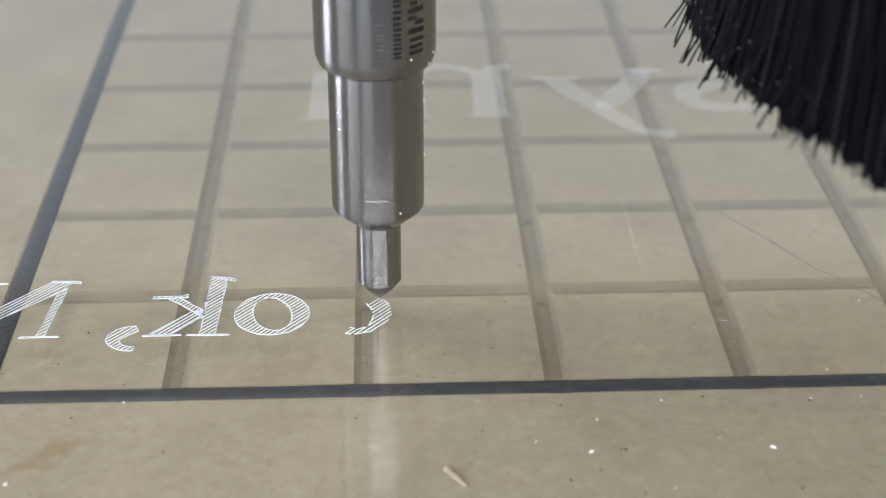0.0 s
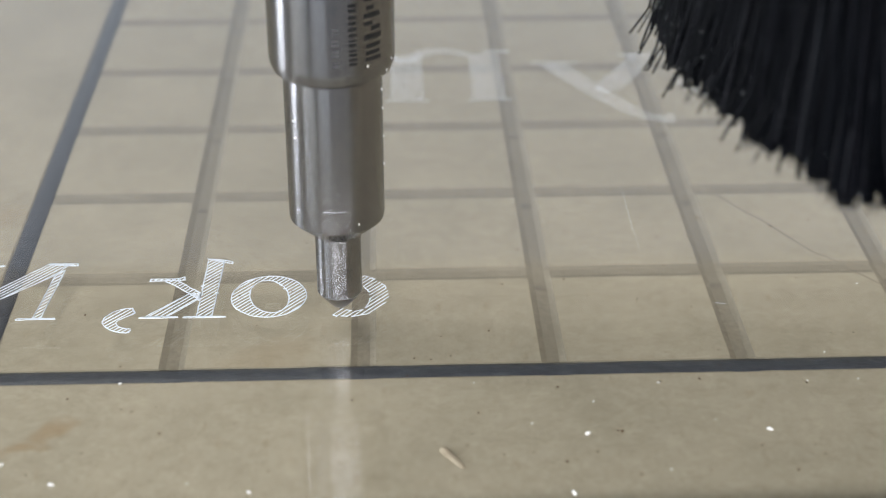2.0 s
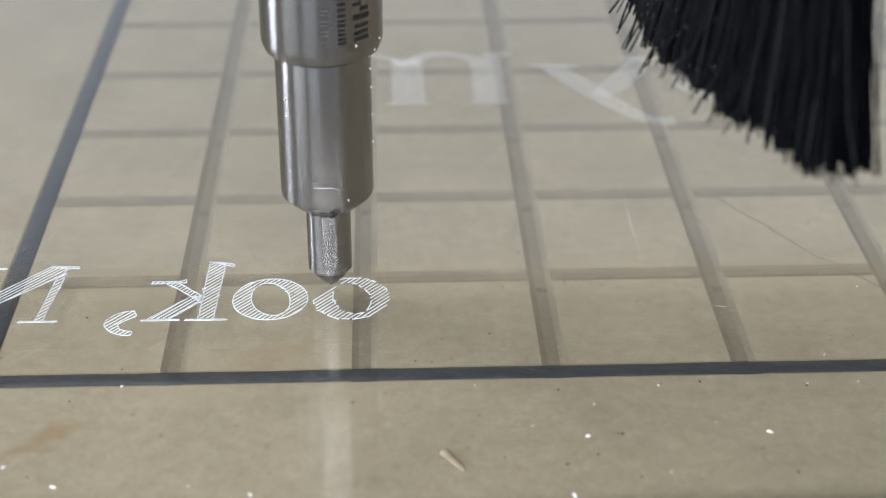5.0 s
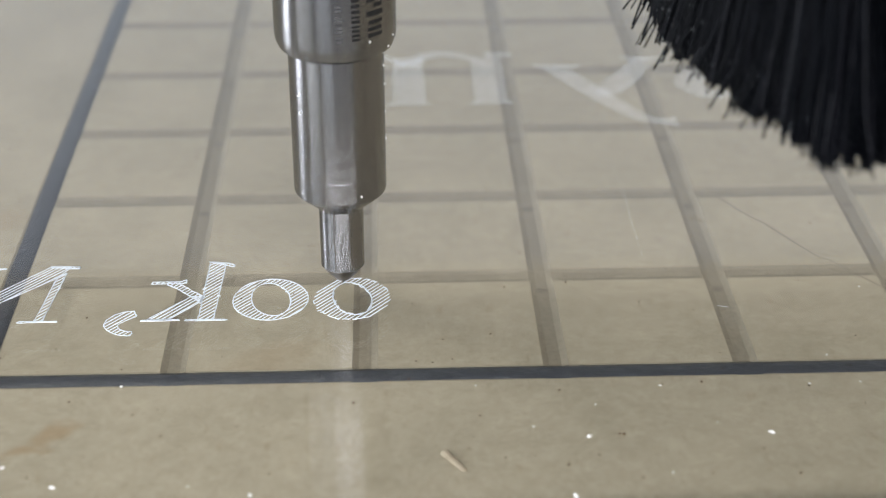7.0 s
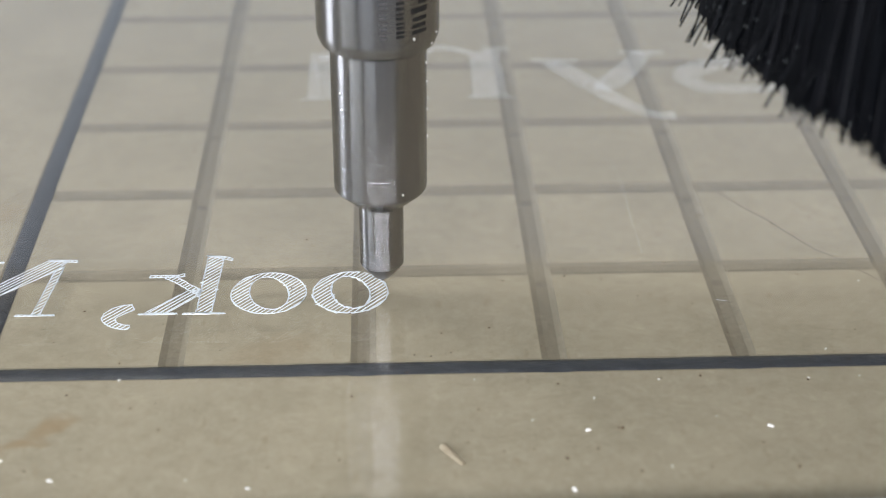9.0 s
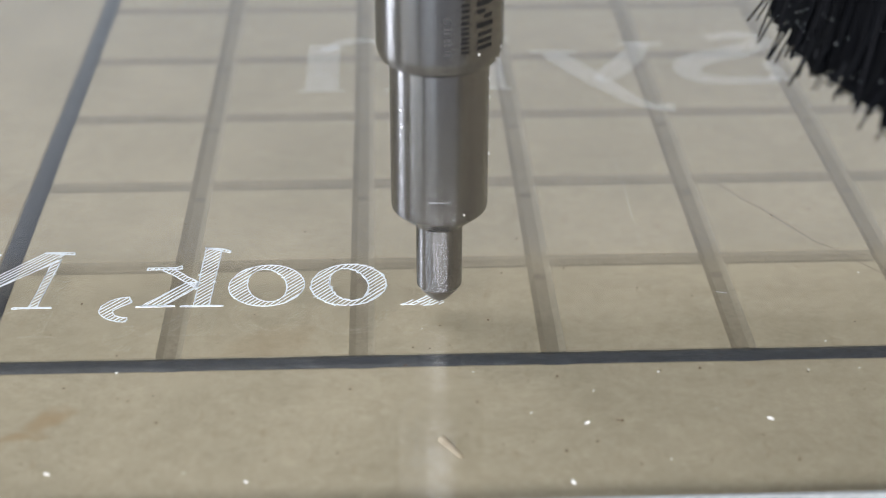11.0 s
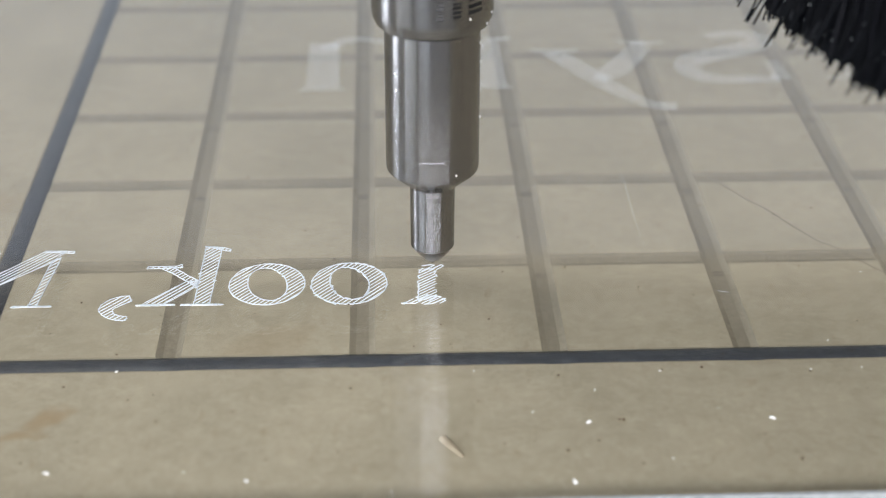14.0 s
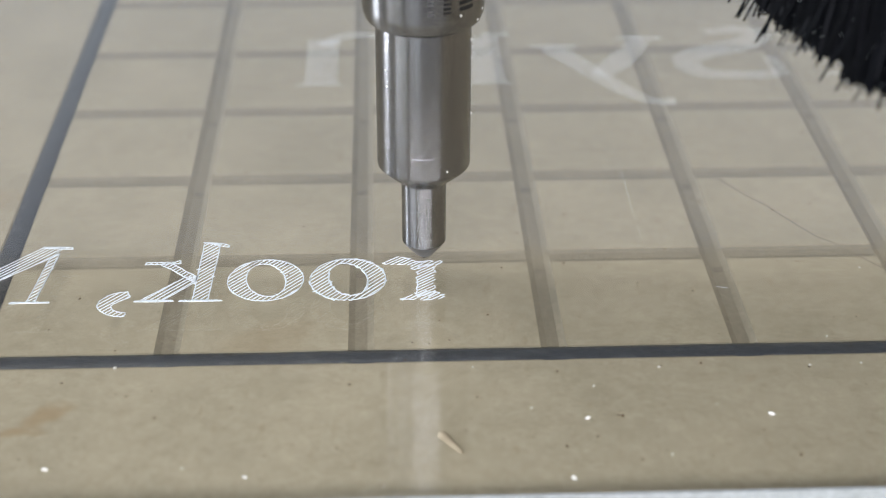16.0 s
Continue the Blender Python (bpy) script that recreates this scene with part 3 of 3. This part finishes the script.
def marking(x0, x1, z0, z1, mat, label, r=6.28):
    """A patch of dark marking that follows the shank's curve; x as degrees round the axis."""
    bm = bmesh.new()
    n = 8
    outer, inner = [], []
    for k in range(n + 1):
        a = radians(x0 + (x1 - x0) * k / n)
        for lst, rr in ((outer, r + 0.03), (inner, r - 0.1)):
            lst.append([bm.verts.new((rr * math.sin(a) * MM, -rr * math.cos(a) * MM, z * MM)) for z in (z0, z1)])
    for k in range(n):
        bm.faces.new((outer[k][0], outer[k + 1][0], outer[k + 1][1], outer[k][1]))
        bm.faces.new((inner[k][1], inner[k + 1][1], inner[k + 1][0], inner[k][0]))
        for e in (0, 1):
            q = (outer[k][e], inner[k][e], inner[k + 1][e], outer[k + 1][e])
            bm.faces.new(q if e == 0 else q[::-1])
    for s in (outer[0] + inner[0][::-1], inner[-1] + outer[-1][::-1]):
        bm.faces.new(s)
    return part("marking", bm, mat, shank, label)


for z0, z1, a0, a1 in ((31.1, 31.5, 33, 50), (31.75, 32.15, 33, 49), (32.45, 32.85, 34, 50), (33.3, 33.85, 32, 51), (34.15, 34.6, 40, 50), (34.75, 35.15, 32, 41), (35.5, 36.0, 32, 50), (36.3, 36.7, 35, 43), (37.2, 37.6, 32, 50), (37.9, 38.3, 33, 50), (38.6, 39.0, 33, 49)):
    marking(a0, a1, z0, z1, INK, "bold dark marking")
for z0, z1 in ((31.0, 31.25), (31.45, 31.7), (31.95, 32.2), (32.4, 32.6), (32.9, 33.2), (33.4, 33.6), (33.9, 34.2), (34.5, 34.8), (35.1, 35.4), (35.7, 36.0), (36.4, 36.7), (36.9, 37.2)):
    marking(17, 24.5, z0, z1, INK, "small dark marking")
for z0, z1 in ((30.9, 31.2), (31.35, 31.5), (32.0, 32.2), (32.4, 32.6), (33.1, 33.3), (33.5, 33.7), (34.2, 34.4), (34.6, 34.8)):
    marking(2, 8, z0, z1, INK_FAINT, "worn grey marking")


def bristles():
    rng = random.Random(17)
    bm = bmesh.new()

    def bristle(tip, root, r, bend=None):
        tip, root = Vector(tip), Vector(root)
        d = (root - tip).normalized()
        s = d.cross(Vector((0, 1, 0))).normalized()
        u = s.cross(d)
        mid = (tip + root) / 2 + Vector((rng.uniform(-0.5, 0.5), rng.uniform(-0.5, 0.5), 0))
        mid = tip + bend if bend else mid
        rings = []
        for c, k in ((tip, 0.8), (mid, 1.0), (root, 1.0)):
            rings.append([bm.verts.new((c + (s * math.cos(q) + u * math.sin(q)) * r * k) * MM) for q in (0.3, 2.4, 4.5)])
        for r0, r1 in zip(rings, rings[1:]):
            for k in range(3):
                j = (k + 1) % 3
                bm.faces.new((r0[k], r0[j], r1[j], r1[k]))
        bm.faces.new(rings[0][::-1])

    for k in range(3400):
        f, side = rng.random(), rng.random()
        # along the strip, from its far end to its near end, and across it
        clump = noise.noise(Vector((f * 14, side * 3, 2.0)))
        x = 30.2 + 9.2 * f - 2.1 * math.sin(math.pi * f) + 5.1 * side
        y = -8.0 - 36.0 * f - 1.5 * side
        z = 36.0 + rng.gauss(0, 0.6) + 0.9 * clump + 0.5 * (1 - f) - 1.4 * math.exp(-((f - 0.2) / 0.14) ** 2) - 0.25 * math.exp(-((f - 0.62) / 0.2) ** 2)
        cx, cy = 32.0 + 8.6 * f, -13.0 - 26.0 * f
        lean = 7.5 * (1 - f) ** 1.4 * (1 - 0.5 * side)
        root = Vector((cx + (x - cx) * 0.2 + lean - 1.6 * side * f + rng.gauss(0, 0.7), cy + (y - cy) * 0.55 + rng.gauss(0, 0.5), 69.0))
        tip = Vector((x + 0.5 * clump + rng.gauss(0, 0.25), y + rng.gauss(0, 0.35), z))
        bend = None
        if rng.random() < (0.05 if side > 0.85 and f > 0.4 else 0.02):
            # a stray that splays out of the bundle
            out = -1 if side < 0.5 and f < 0.75 else 0.7
            reach = rng.uniform(0.5, 2.6)
            tip += Vector((out * reach, rng.uniform(-1, 1), -reach * rng.uniform(0.3, 0.9)))
            bend = Vector((-out * reach * 1.5, 0, 4.5 + reach))
        bristle(tip, root, rng.uniform(0.1, 0.165), bend)
    for f, out, drop in ((0.0, 1.9, 1.2), (0.04, 1.2, 2.2), (0.09, 1.7, 2.0), (0.15, 1.3, 2.6), (0.22, 1.6, 2.0), (0.32, 0.9, 1.9), (0.8, 0.3, 1.6)):
        # the few long bristles that have sprung loose on the outer side
        x, y = 30.2 + 9.2 * f - 2.1 * math.sin(math.pi * f), -8.0 - 36.0 * f
        bristle((x - out, y, 36.0 - drop), (x + 4.0, y + 3.0, 62.0), 0.15, Vector((out * 0.9, 0.2, drop + 1.2)))
    for k, (out, drop) in enumerate(((0.9, -1.5), (1.5, 0.4), (0.5, 0.9), (1.9, -3.0), (0.2, 1.3))):
        # and those that stand off at the near end
        x, y = 42.2 - 0.3 * k, -40.0 - 0.8 * k
        bristle((x + out, y, 36.0 - drop), (x - 1.0, y + 2.0, 62.0), 0.12, Vector((-out * 0.8, 0.1, 7.0)))
    return bm


brush = part("brush", bristles(), BRISTLE, head, "dense black nylon bristles with dusty tips")
tagged(brush, kind="stuff")
bm = bmesh.new()
for ang0, ang1, z in ((-14, 12, 14.6),):
    for k in range(10):
        a0, a1 = radians(ang0 + (ang1 - ang0) * k / 10), radians(ang0 + (ang1 - ang0) * (k + 1) / 10)
        q = [bm.verts.new((rr * math.sin(a) * MM, -rr * math.cos(a) * MM, (z + dz) * MM)) for a, dz, rr in ((a0, 0, 4.985), (a1, 0, 4.985), (a1, 0.025, 4.995), (a0, 0.025, 4.995))]
        bm.faces.new(q)
tagged(part("score_mark", bm, FROST, head, "fine bright score lines round the body"), kind="stuff")
rng = random.Random(53)
# Small grey bits: dust, and glints of the bristles given as solid specks.
bm = bmesh.new()
for k in range(70):
    f = rng.random() ** 1.8
    at = Vector((30.0 + 9.6 * f - 2.1 * math.sin(math.pi * f) + rng.uniform(-0.2, 0.9), -8.6 - 36.4 * f - rng.uniform(0.0, 0.6), 36.4 + abs(rng.gauss(0, 2.6)))) * MM
    size = rng.choice((0.03, 0.04, 0.05, 0.06)) * MM
    bmesh.ops.create_icosphere(bm, subdivisions=1, radius=size, matrix=Matrix.Translation(at) @ Matrix.Diagonal((1, 0.8, rng.uniform(0.7, 1.8), 1)))
tagged(part("dust", bm, GLINT_DUST, head, "pale dust bits standing in for glints on the bristles"), kind="stuff")
bm = bmesh.new()
for ang, z, r0 in ((62, 29.3, 6.1), (70, 30.2, 6.28), (76, 28.0, 5.0), (78, 26.4, 5.0), (84, 21.0, 5.0), (86, 17.8, 5.0), (82, 24.2, 5.0), (28, 12.9, 5.0), (35, 30.6, 6.28), (-52, 24.0, 5.0), (-50, 22.2, 5.0)):
    a = radians(ang)
    m = Matrix.Translation((r0 * math.sin(a) * MM, -r0 * math.cos(a) * MM, z * MM)) @ Matrix.Diagonal((1, 1, 1.3, 1))
    bmesh.ops.create_icosphere(bm, subdivisions=1, radius=rng.uniform(0.07, 0.16) * MM, matrix=m)
tagged(part("swarf", bm, CHIP, head, "white swarf stuck to the steel"), kind="stuff")
# Unseen holder, nose and arm, added to carry the tool and shade it.
bm = bmesh.new()
box(bm, 0.024, -0.050, 0.066, 0.052, -0.004, 0.080, 0.002)
part("brush_holder", bm, ALU, head, "unseen grey metal brush holder, added")
part("spindle_nose", lathe([(0, 60.0), (12.0, 60.0), (14.0, 62.0), (14.0, 84.0), (21.0, 86.0), (21.0, 130.0), (0, 130.0)], 48), STEEL, head, "unseen steel spindle nose, added to hold the bit")
box_arm = box(bmesh.new(), 0.010, -0.040, 0.0795, 0.048, 0.012, 0.0885, 0.001)
part("brush_arm", box_arm, ALU, head, "unseen grey metal arm from spindle to brush, added")


# ---- swarf, specks, splinter ----
def chip_mesh(rng, size):
    bm = bmesh.new()
    bmesh.ops.create_icosphere(bm, subdivisions=1, radius=1)
    for v in bm.verts:
        v.co = Vector((v.co.x * size[0], v.co.y * size[1], v.co.z * size[2])) * MM * rng.uniform(0.7, 1.2)
    return bm


rng = random.Random(31)
CHIPS = ((62.8, -9.2, 0.3), (79.2, -14.5, 0.38), (69.7, -6.0, 0.2), (61.6, -14.5, 0.36), (15.7, -4.4, 0.22), (51.2, -5.4, 0.18), (6.5, -17.6, 0.4), (68.7, -20.4, 0.26), (84.8, -6.2, 0.18),
         (87.8, -1.0, 0.2), (94.8, 12.7, 0.2), (29.8, -22.5, 0.34), (59.3, -23.6, 0.38), (56.4, -12.6, 0.16), (24.0, -20.9, 0.13), (11.6, -20.7, 0.36), (90.0, -6.0, 0.16), (74.3, -12.5, 0.12))
for x, y, r in CHIPS:
    ob = thing("acrylic_chip", chip_mesh(rng, (r * rng.uniform(0.7, 1.2), r * rng.uniform(0.4, 0.8), r * 0.5)), CHIP, "tiny white acrylic chip lying on the clear sheet", "swarf chip", "swarf chips")
    ob.matrix_basis = pose(x * MM, y * MM, r * 0.5 * MM, 0, 0, rng.uniform(0, 180))

bm = bmesh.new()
bmesh.ops.create_cone(bm, cap_ends=True, segments=8, radius1=0.50 * MM, radius2=0.40 * MM, depth=3.7 * MM, matrix=Matrix.Rotation(radians(90), 4, "Y"))
bmesh.ops.bevel(bm, geom=list(bm.edges), offset=0.12 * MM, segments=2, affect="EDGES")
for v in bm.verts:
    v.co += Vector((0, 0.12, 0.05)) * MM * noise.noise(v.co * 700)
ob = thing("wood_splinter", bm, WOOD, "pale brown wood splinter lying on the bed under the sheet", "splinter", smooth=60)
ob.matrix_basis = pose(0.0487, -0.0152, -0.00212, 0, 2, -56)

# dark flat discs on the groove floors, a little past each crossing
bm = bmesh.new()
for i in range(1, 8):
    for j in range(1, 7):
        cx, cy = i * PITCH + rng.uniform(-0.1, 0.1), j * PITCH - 3.1 + rng.uniform(-0.15, 0.15)
        ring = [bm.verts.new(((cx + 1.0 * math.cos(a) * rng.uniform(0.9, 1.1)) * MM, (cy + 0.65 * math.sin(a) * rng.uniform(0.8, 1.2)) * MM, (TOP - DEEP + 0.012) * MM)) for a in (6.283 * k / 14 for k in range(14))]
        bm.faces.new(ring)
tagged(part("groove_spot", bm, DARK_FIBRE, bed, "darker spots in the milled grooves"), kind="stuff")

# a faint dark line scored across the bed
bm = bmesh.new()
scored = ((84.0, 38.8), (86.3, 34.5), (88.4, 31.6), (90.9, 26.9), (92.8, 23.5), (94.5, 21.9), (96.5, 18.9), (98.8, 15.7))
for (ax, ay), (bx, by) in zip(scored, scored[1:]):
    stroke(bm, (ax, ay), (bx, by), 0.17, 0.012, TOP)
part("score_line", bm, DARK_FIBRE, bed, "faint dark scored line")

# torn fibres along the lips of the grooves
bm = bmesh.new()
for k in range(900):
    line, side = rng.randint(0, 6), rng.choice((-1, 1))
    if rng.random() < 0.6:
        x, y = line * PITCH + side * (GROOVE / 2 - abs(rng.gauss(0, 0.10))), rng.uniform(1, 90)
    else:
        x, y = rng.uniform(1, 110), rng.randint(0, 4) * PITCH + side * (GROOVE / 2 - abs(rng.gauss(0, 0.10)))
    a, n = rng.uniform(0, 6.283), rng.uniform(0.08, 0.32)
    p = Vector((x, y, TOP + rng.uniform(-0.12, 0.02)))
    d, w = Vector((math.cos(a), math.sin(a), rng.uniform(-0.2, 0.2))) * n, Vector((-math.sin(a), math.cos(a), 0)) * rng.uniform(0.03, 0.09)
    q = [bm.verts.new(v * MM) for v in (p - d, p - w, p + d, p + w, p + Vector((0, 0, 0.05)))]
    for i, j in ((0, 1), (1, 2), (2, 3), (3, 0)):
        bm.faces.new((q[i], q[j], q[4]))
thing("torn_fibres", bm, FUZZ, "pale torn fibres along the milled groove edges", "fibre fuzz", kind="stuff")

bm = bmesh.new()
spots = [(53.3, 4.4, 0.2), (55.4, 14.1, 0.17), (47.0, -0.9, 0.14), (45.3, -0.6, 0.16), (65.0, -14.0, 0.24), (17.4, -9.2, 0.14), (2.5, 1.4, 0.2), (10.9, -6.8, 0.16), (59.2, -18.7, 0.2), (53.4, -17.4, 0.12), (36.3, 13.2, 0.1), (86.0, 14.6, 0.12), (80.5, -20.8, 0.16), (74.0, -5.4, 0.2), (64.6, -14.0, 0.16), (84.7, -6.4, 0.16), (80.6, -20.6, 0.16), (10.8, -6.8, 0.14), (13.6, -15.8, 0.13), (27.7, -11.6, 0.1)]
for k in range(420):
    spots.append((rng.uniform(-15, 100), rng.uniform(-25, 60), rng.choice((.05, .05, .06, .07, .08, .1, .15))))
for x, y, r in spots:
    n = rng.randint(4, 6)
    ring = [bm.verts.new(((x + r * rng.uniform(0.5, 1.1) * math.cos(6.283 * k / n)) * MM, (y + r * rng.uniform(0.6, 1.6) * math.sin(6.283 * k / n)) * MM, 0.00001)) for k in range(n)]
    peak = bm.verts.new((x * MM, y * MM, r * 0.6 * MM))
    for k in range(n):
        bm.faces.new((ring[k], ring[(k + 1) % n], peak))
thing("brown_specks", bm, GRIME, "scattered brown dust specks on the clear sheet", "dust", kind="stuff")


# ---- what moves ----
def motions():
    # seconds, the point's place on the sheet, its height, and how far the sprung plunger stands out of the body
    path = ((0, 41.51, 15.40, 0.00, -0.04), (0.1, 40.80, 15.05, 0.00, 0.00), (0.2, 41.24, 15.18, 0.00, 0.00), (0.3, 40.46, 15.58, 0.00, 0.00),
            (0.4, 40.55, 16.18, 0.00, 0.00), (0.5, 39.78, 16.13, 0.00, 0.13), (0.6, 39.80, 16.50, 0.00, 0.00), (0.7, 39.13, 16.91, 0.00, 0.00),
            (0.8, 38.23, 16.64, 0.00, 0.00), (0.9, 38.48, 17.01, 0.00, 0.00), (1, 38.27, 17.29, 0.00, 2.11), (1.1, 38.33, 14.45, 4.98, 2.10),
            (1.2, 38.26, 10.38, 4.27, 2.10), (1.3, 38.42, 9.16, 3.52, 2.10), (1.4, 38.39, 9.16, 2.18, 2.10), (1.5, 38.39, 9.16, 1.05, 2.10),
            (1.6, 38.45, 9.16, 0.00, 2.10), (1.7, 38.50, 9.30, 0.00, 0.46), (1.8, 37.94, 9.46, 0.00, 0.00), (1.9, 37.62, 8.97, 0.00, 0.00),
            (2, 37.53, 9.37, 0.00, -0.16), (2.1, 36.65, 9.18, 0.00, 0.00), (2.2, 36.91, 9.64, 0.00, 0.00), (2.3, 36.17, 9.48, 0.00, 0.00),
            (2.4, 36.47, 10.37, 0.00, 0.00), (2.5, 35.82, 10.10, 0.00, -0.28), (2.6, 36.16, 10.92, 0.00, 0.00), (2.7, 36.26, 11.64, 0.00, 0.00),
            (2.8, 35.20, 11.09, 0.00, 0.00), (2.9, 36.25, 12.00, 0.00, 0.00), (3, 35.91, 12.32, 0.00, -0.14), (3.1, 34.72, 11.47, 0.00, 0.00),
            (3.2, 36.15, 12.98, 0.00, 0.00), (3.3, 35.85, 13.23, 0.00, 0.00), (3.4, 34.78, 12.39, 0.00, 0.00), (3.5, 35.60, 13.61, 0.00, 0.06),
            (3.6, 36.78, 14.57, 0.00, 0.00), (3.7, 36.67, 15.28, 2.53, 2.10), (3.8, 37.61, 16.29, 3.66, 2.10), (3.9, 38.29, 16.59, 3.47, 2.10),
            (4, 38.31, 16.59, 2.07, 2.10), (4.1, 38.21, 16.59, 0.81, 2.10), (4.2, 38.30, 16.59, 0.00, 1.34), (4.3, 38.20, 16.40, 0.00, 0.30),
            (4.4, 37.90, 16.20, 0.00, 0.00), (4.5, 37.20, 15.40, 0.00, 0.00), (4.6, 37.40, 16.30, 0.00, 0.00), (4.8, 36.30, 14.90, 0.00, 0.00),
            (4.9, 36.80, 16.00, 0.00, 0.00), (5.1, 35.70, 14.30, 0.00, 0.00), (5.2, 36.30, 15.70, 0.00, 0.00), (5.4, 35.20, 13.60, 0.00, 0.00),
            (5.5, 35.80, 15.20, 0.00, 0.00), (5.62, 35.30, 14.20, 0.00, 0.00), (5.75, 36.80, 15.20, 1.60, 2.10), (5.88, 38.30, 15.70, 0.00, 1.20),
            (6, 39.30, 15.20, 0.00, 0.00), (6.15, 40.30, 13.60, 0.00, 0.00), (6.3, 40.42, 11.68, 0.00, 0.00), (6.4, 39.58, 9.97, 0.00, 0.00),
            (6.5, 38.37, 9.22, 0.00, -0.25), (6.6, 37.16, 9.39, 0.00, 0.00), (6.7, 36.45, 10.91, 0.00, 0.00), (6.8, 36.30, 12.66, 0.00, 0.00),
            (6.9, 36.76, 15.10, 0.00, 0.00), (7, 37.58, 15.74, 0.00, 0.04), (7.1, 37.64, 15.98, 1.30, 2.10), (7.2, 37.65, 16.33, 3.84, 2.10),
            (7.3, 37.07, 16.43, 3.50, 2.10), (7.4, 37.03, 16.43, 2.15, 2.10), (7.5, 37.09, 16.43, 0.77, 2.10), (7.6, 37.08, 16.43, 0.00, 1.12),
            (7.7, 37.13, 16.46, 0.00, 0.35), (7.8, 36.27, 16.06, 0.00, 0.00), (7.9, 35.20, 15.22, 0.00, 0.00), (8, 34.80, 13.12, 0.00, 0.06),
            (8.1, 34.84, 11.32, 0.00, 0.00), (8.2, 35.54, 9.83, 0.00, 0.00), (8.3, 36.49, 9.00, 0.00, 0.00), (8.4, 37.87, 8.37, 0.00, 0.00),
            (8.5, 39.48, 8.61, 0.00, -0.22), (8.6, 40.52, 9.32, 0.00, 0.00), (8.7, 41.59, 10.06, 0.00, 0.00), (8.8, 42.27, 11.48, 0.00, 0.00),
            (8.9, 42.56, 12.94, 0.00, 0.00), (9, 42.08, 14.50, 0.00, 0.03), (9.1, 40.98, 15.77, 0.00, 0.00), (9.2, 39.77, 16.43, 0.00, 0.00),
            (9.3, 39.00, 16.60, 0.00, 0.00), (9.4, 38.60, 16.60, 2.60, 2.10), (9.6, 40.50, 14.00, 4.20, 2.10), (9.8, 44.60, 8.20, 4.00, 2.10),
            (10.1, 44.60, 8.00, 0.40, 2.10), (10.2, 44.60, 8.00, 0.00, 0.60), (10.4, 45.30, 8.60, 0.00, 0.00), (10.5, 45.60, 8.10, 0.00, 0.00),
            (10.65, 46.40, 9.20, 0.00, 0.00), (10.75, 46.90, 8.30, 0.00, 0.00), (10.9, 47.50, 8.90, 0.00, 0.00), (11, 48.30, 8.20, 0.00, 0.00),
            (11.15, 46.40, 9.30, 0.00, 0.00), (11.3, 45.20, 9.95, 2.78, 2.10), (11.4, 45.99, 9.95, 3.88, 2.10), (11.5, 46.09, 9.95, 2.93, 2.10),
            (11.6, 46.04, 9.95, 1.53, 2.10), (11.7, 46.09, 9.95, 0.38, 2.10), (11.8, 46.09, 9.95, 0.00, 1.01), (11.9, 46.15, 9.97, 0.00, 0.00),
            (12, 47.60, 11.95, 0.00, -0.08), (12.1, 46.28, 10.80, 0.00, 0.00), (12.2, 46.85, 11.59, 0.00, 0.00), (12.3, 47.67, 13.05, 0.00, 0.00),
            (12.4, 46.21, 11.71, 0.00, 0.00), (12.5, 46.92, 13.16, 0.00, -0.06), (12.6, 47.38, 13.78, 0.00, 0.00), (12.7, 46.22, 13.32, 0.00, 0.00),
            (12.8, 47.15, 14.14, 0.00, 0.00), (12.9, 47.87, 15.42, 0.00, 0.00), (13, 48.71, 15.67, 0.00, 0.19), (13.1, 48.69, 15.78, 1.35, 2.10),
            (13.2, 48.58, 15.94, 3.91, 2.10), (13.3, 48.36, 15.99, 2.99, 2.10), (13.4, 48.26, 15.99, 1.56, 2.10), (13.5, 48.36, 15.99, 0.49, 2.10),
            (13.6, 48.37, 15.99, 0.00, 0.68), (13.7, 48.36, 16.03, 0.00, 0.00), (13.8, 46.58, 14.52, 0.00, 0.00), (13.9, 46.17, 14.57, 0.00, 0.00),
            (14, 47.75, 16.25, 0.00, 0.19), (14.1, 47.47, 16.84, 0.00, 0.00), (14.2, 46.09, 15.03, 0.00, 0.00), (14.3, 45.92, 15.70, 0.00, 0.00),
            (14.4, 45.38, 15.25, 0.00, 0.00), (14.5, 45.41, 16.02, 0.00, -0.05), (14.6, 44.15, 14.98, 0.00, 0.00), (14.7, 43.92, 15.37, 0.00, 0.00),
            (14.8, 44.91, 16.88, 0.00, 0.00), (14.9, 43.62, 15.71, 0.00, 0.00), (15, 43.09, 15.64, 0.00, -0.07), (15.1, 43.83, 16.65, 0.00, 0.00),
            (15.2, 43.31, 16.88, 0.00, 0.46), (15.3, 43.30, 16.44, 3.63, 2.10), (15.4, 45.11, 15.82, 3.97, 2.10), (15.5, 46.14, 15.63, 3.33, 2.10),
            (15.6, 46.08, 15.63, 2.14, 2.10), (15.7, 46.01, 15.63, 0.88, 2.10), (15.8, 46.07, 15.63, 0.00, 1.37), (15.9, 46.09, 15.66, 0.00, 0.38),
            (16, 46.96, 16.36, 0.00, 0.08),)
    walk(head, [(t, pose(x * MM, y * MM, (z + out) * MM)) for t, x, y, z, out in path])
    walk(plunger, [(t, pose(0, 0, -out * MM)) for t, x, y, z, out in path])
    for t, ob in GROWING:
        walk(ob, [(0.0, HIDDEN), (max(t - 0.1, 0.05), HIDDEN), (t, SHOWN), (16.0, SHOWN)])


motions()
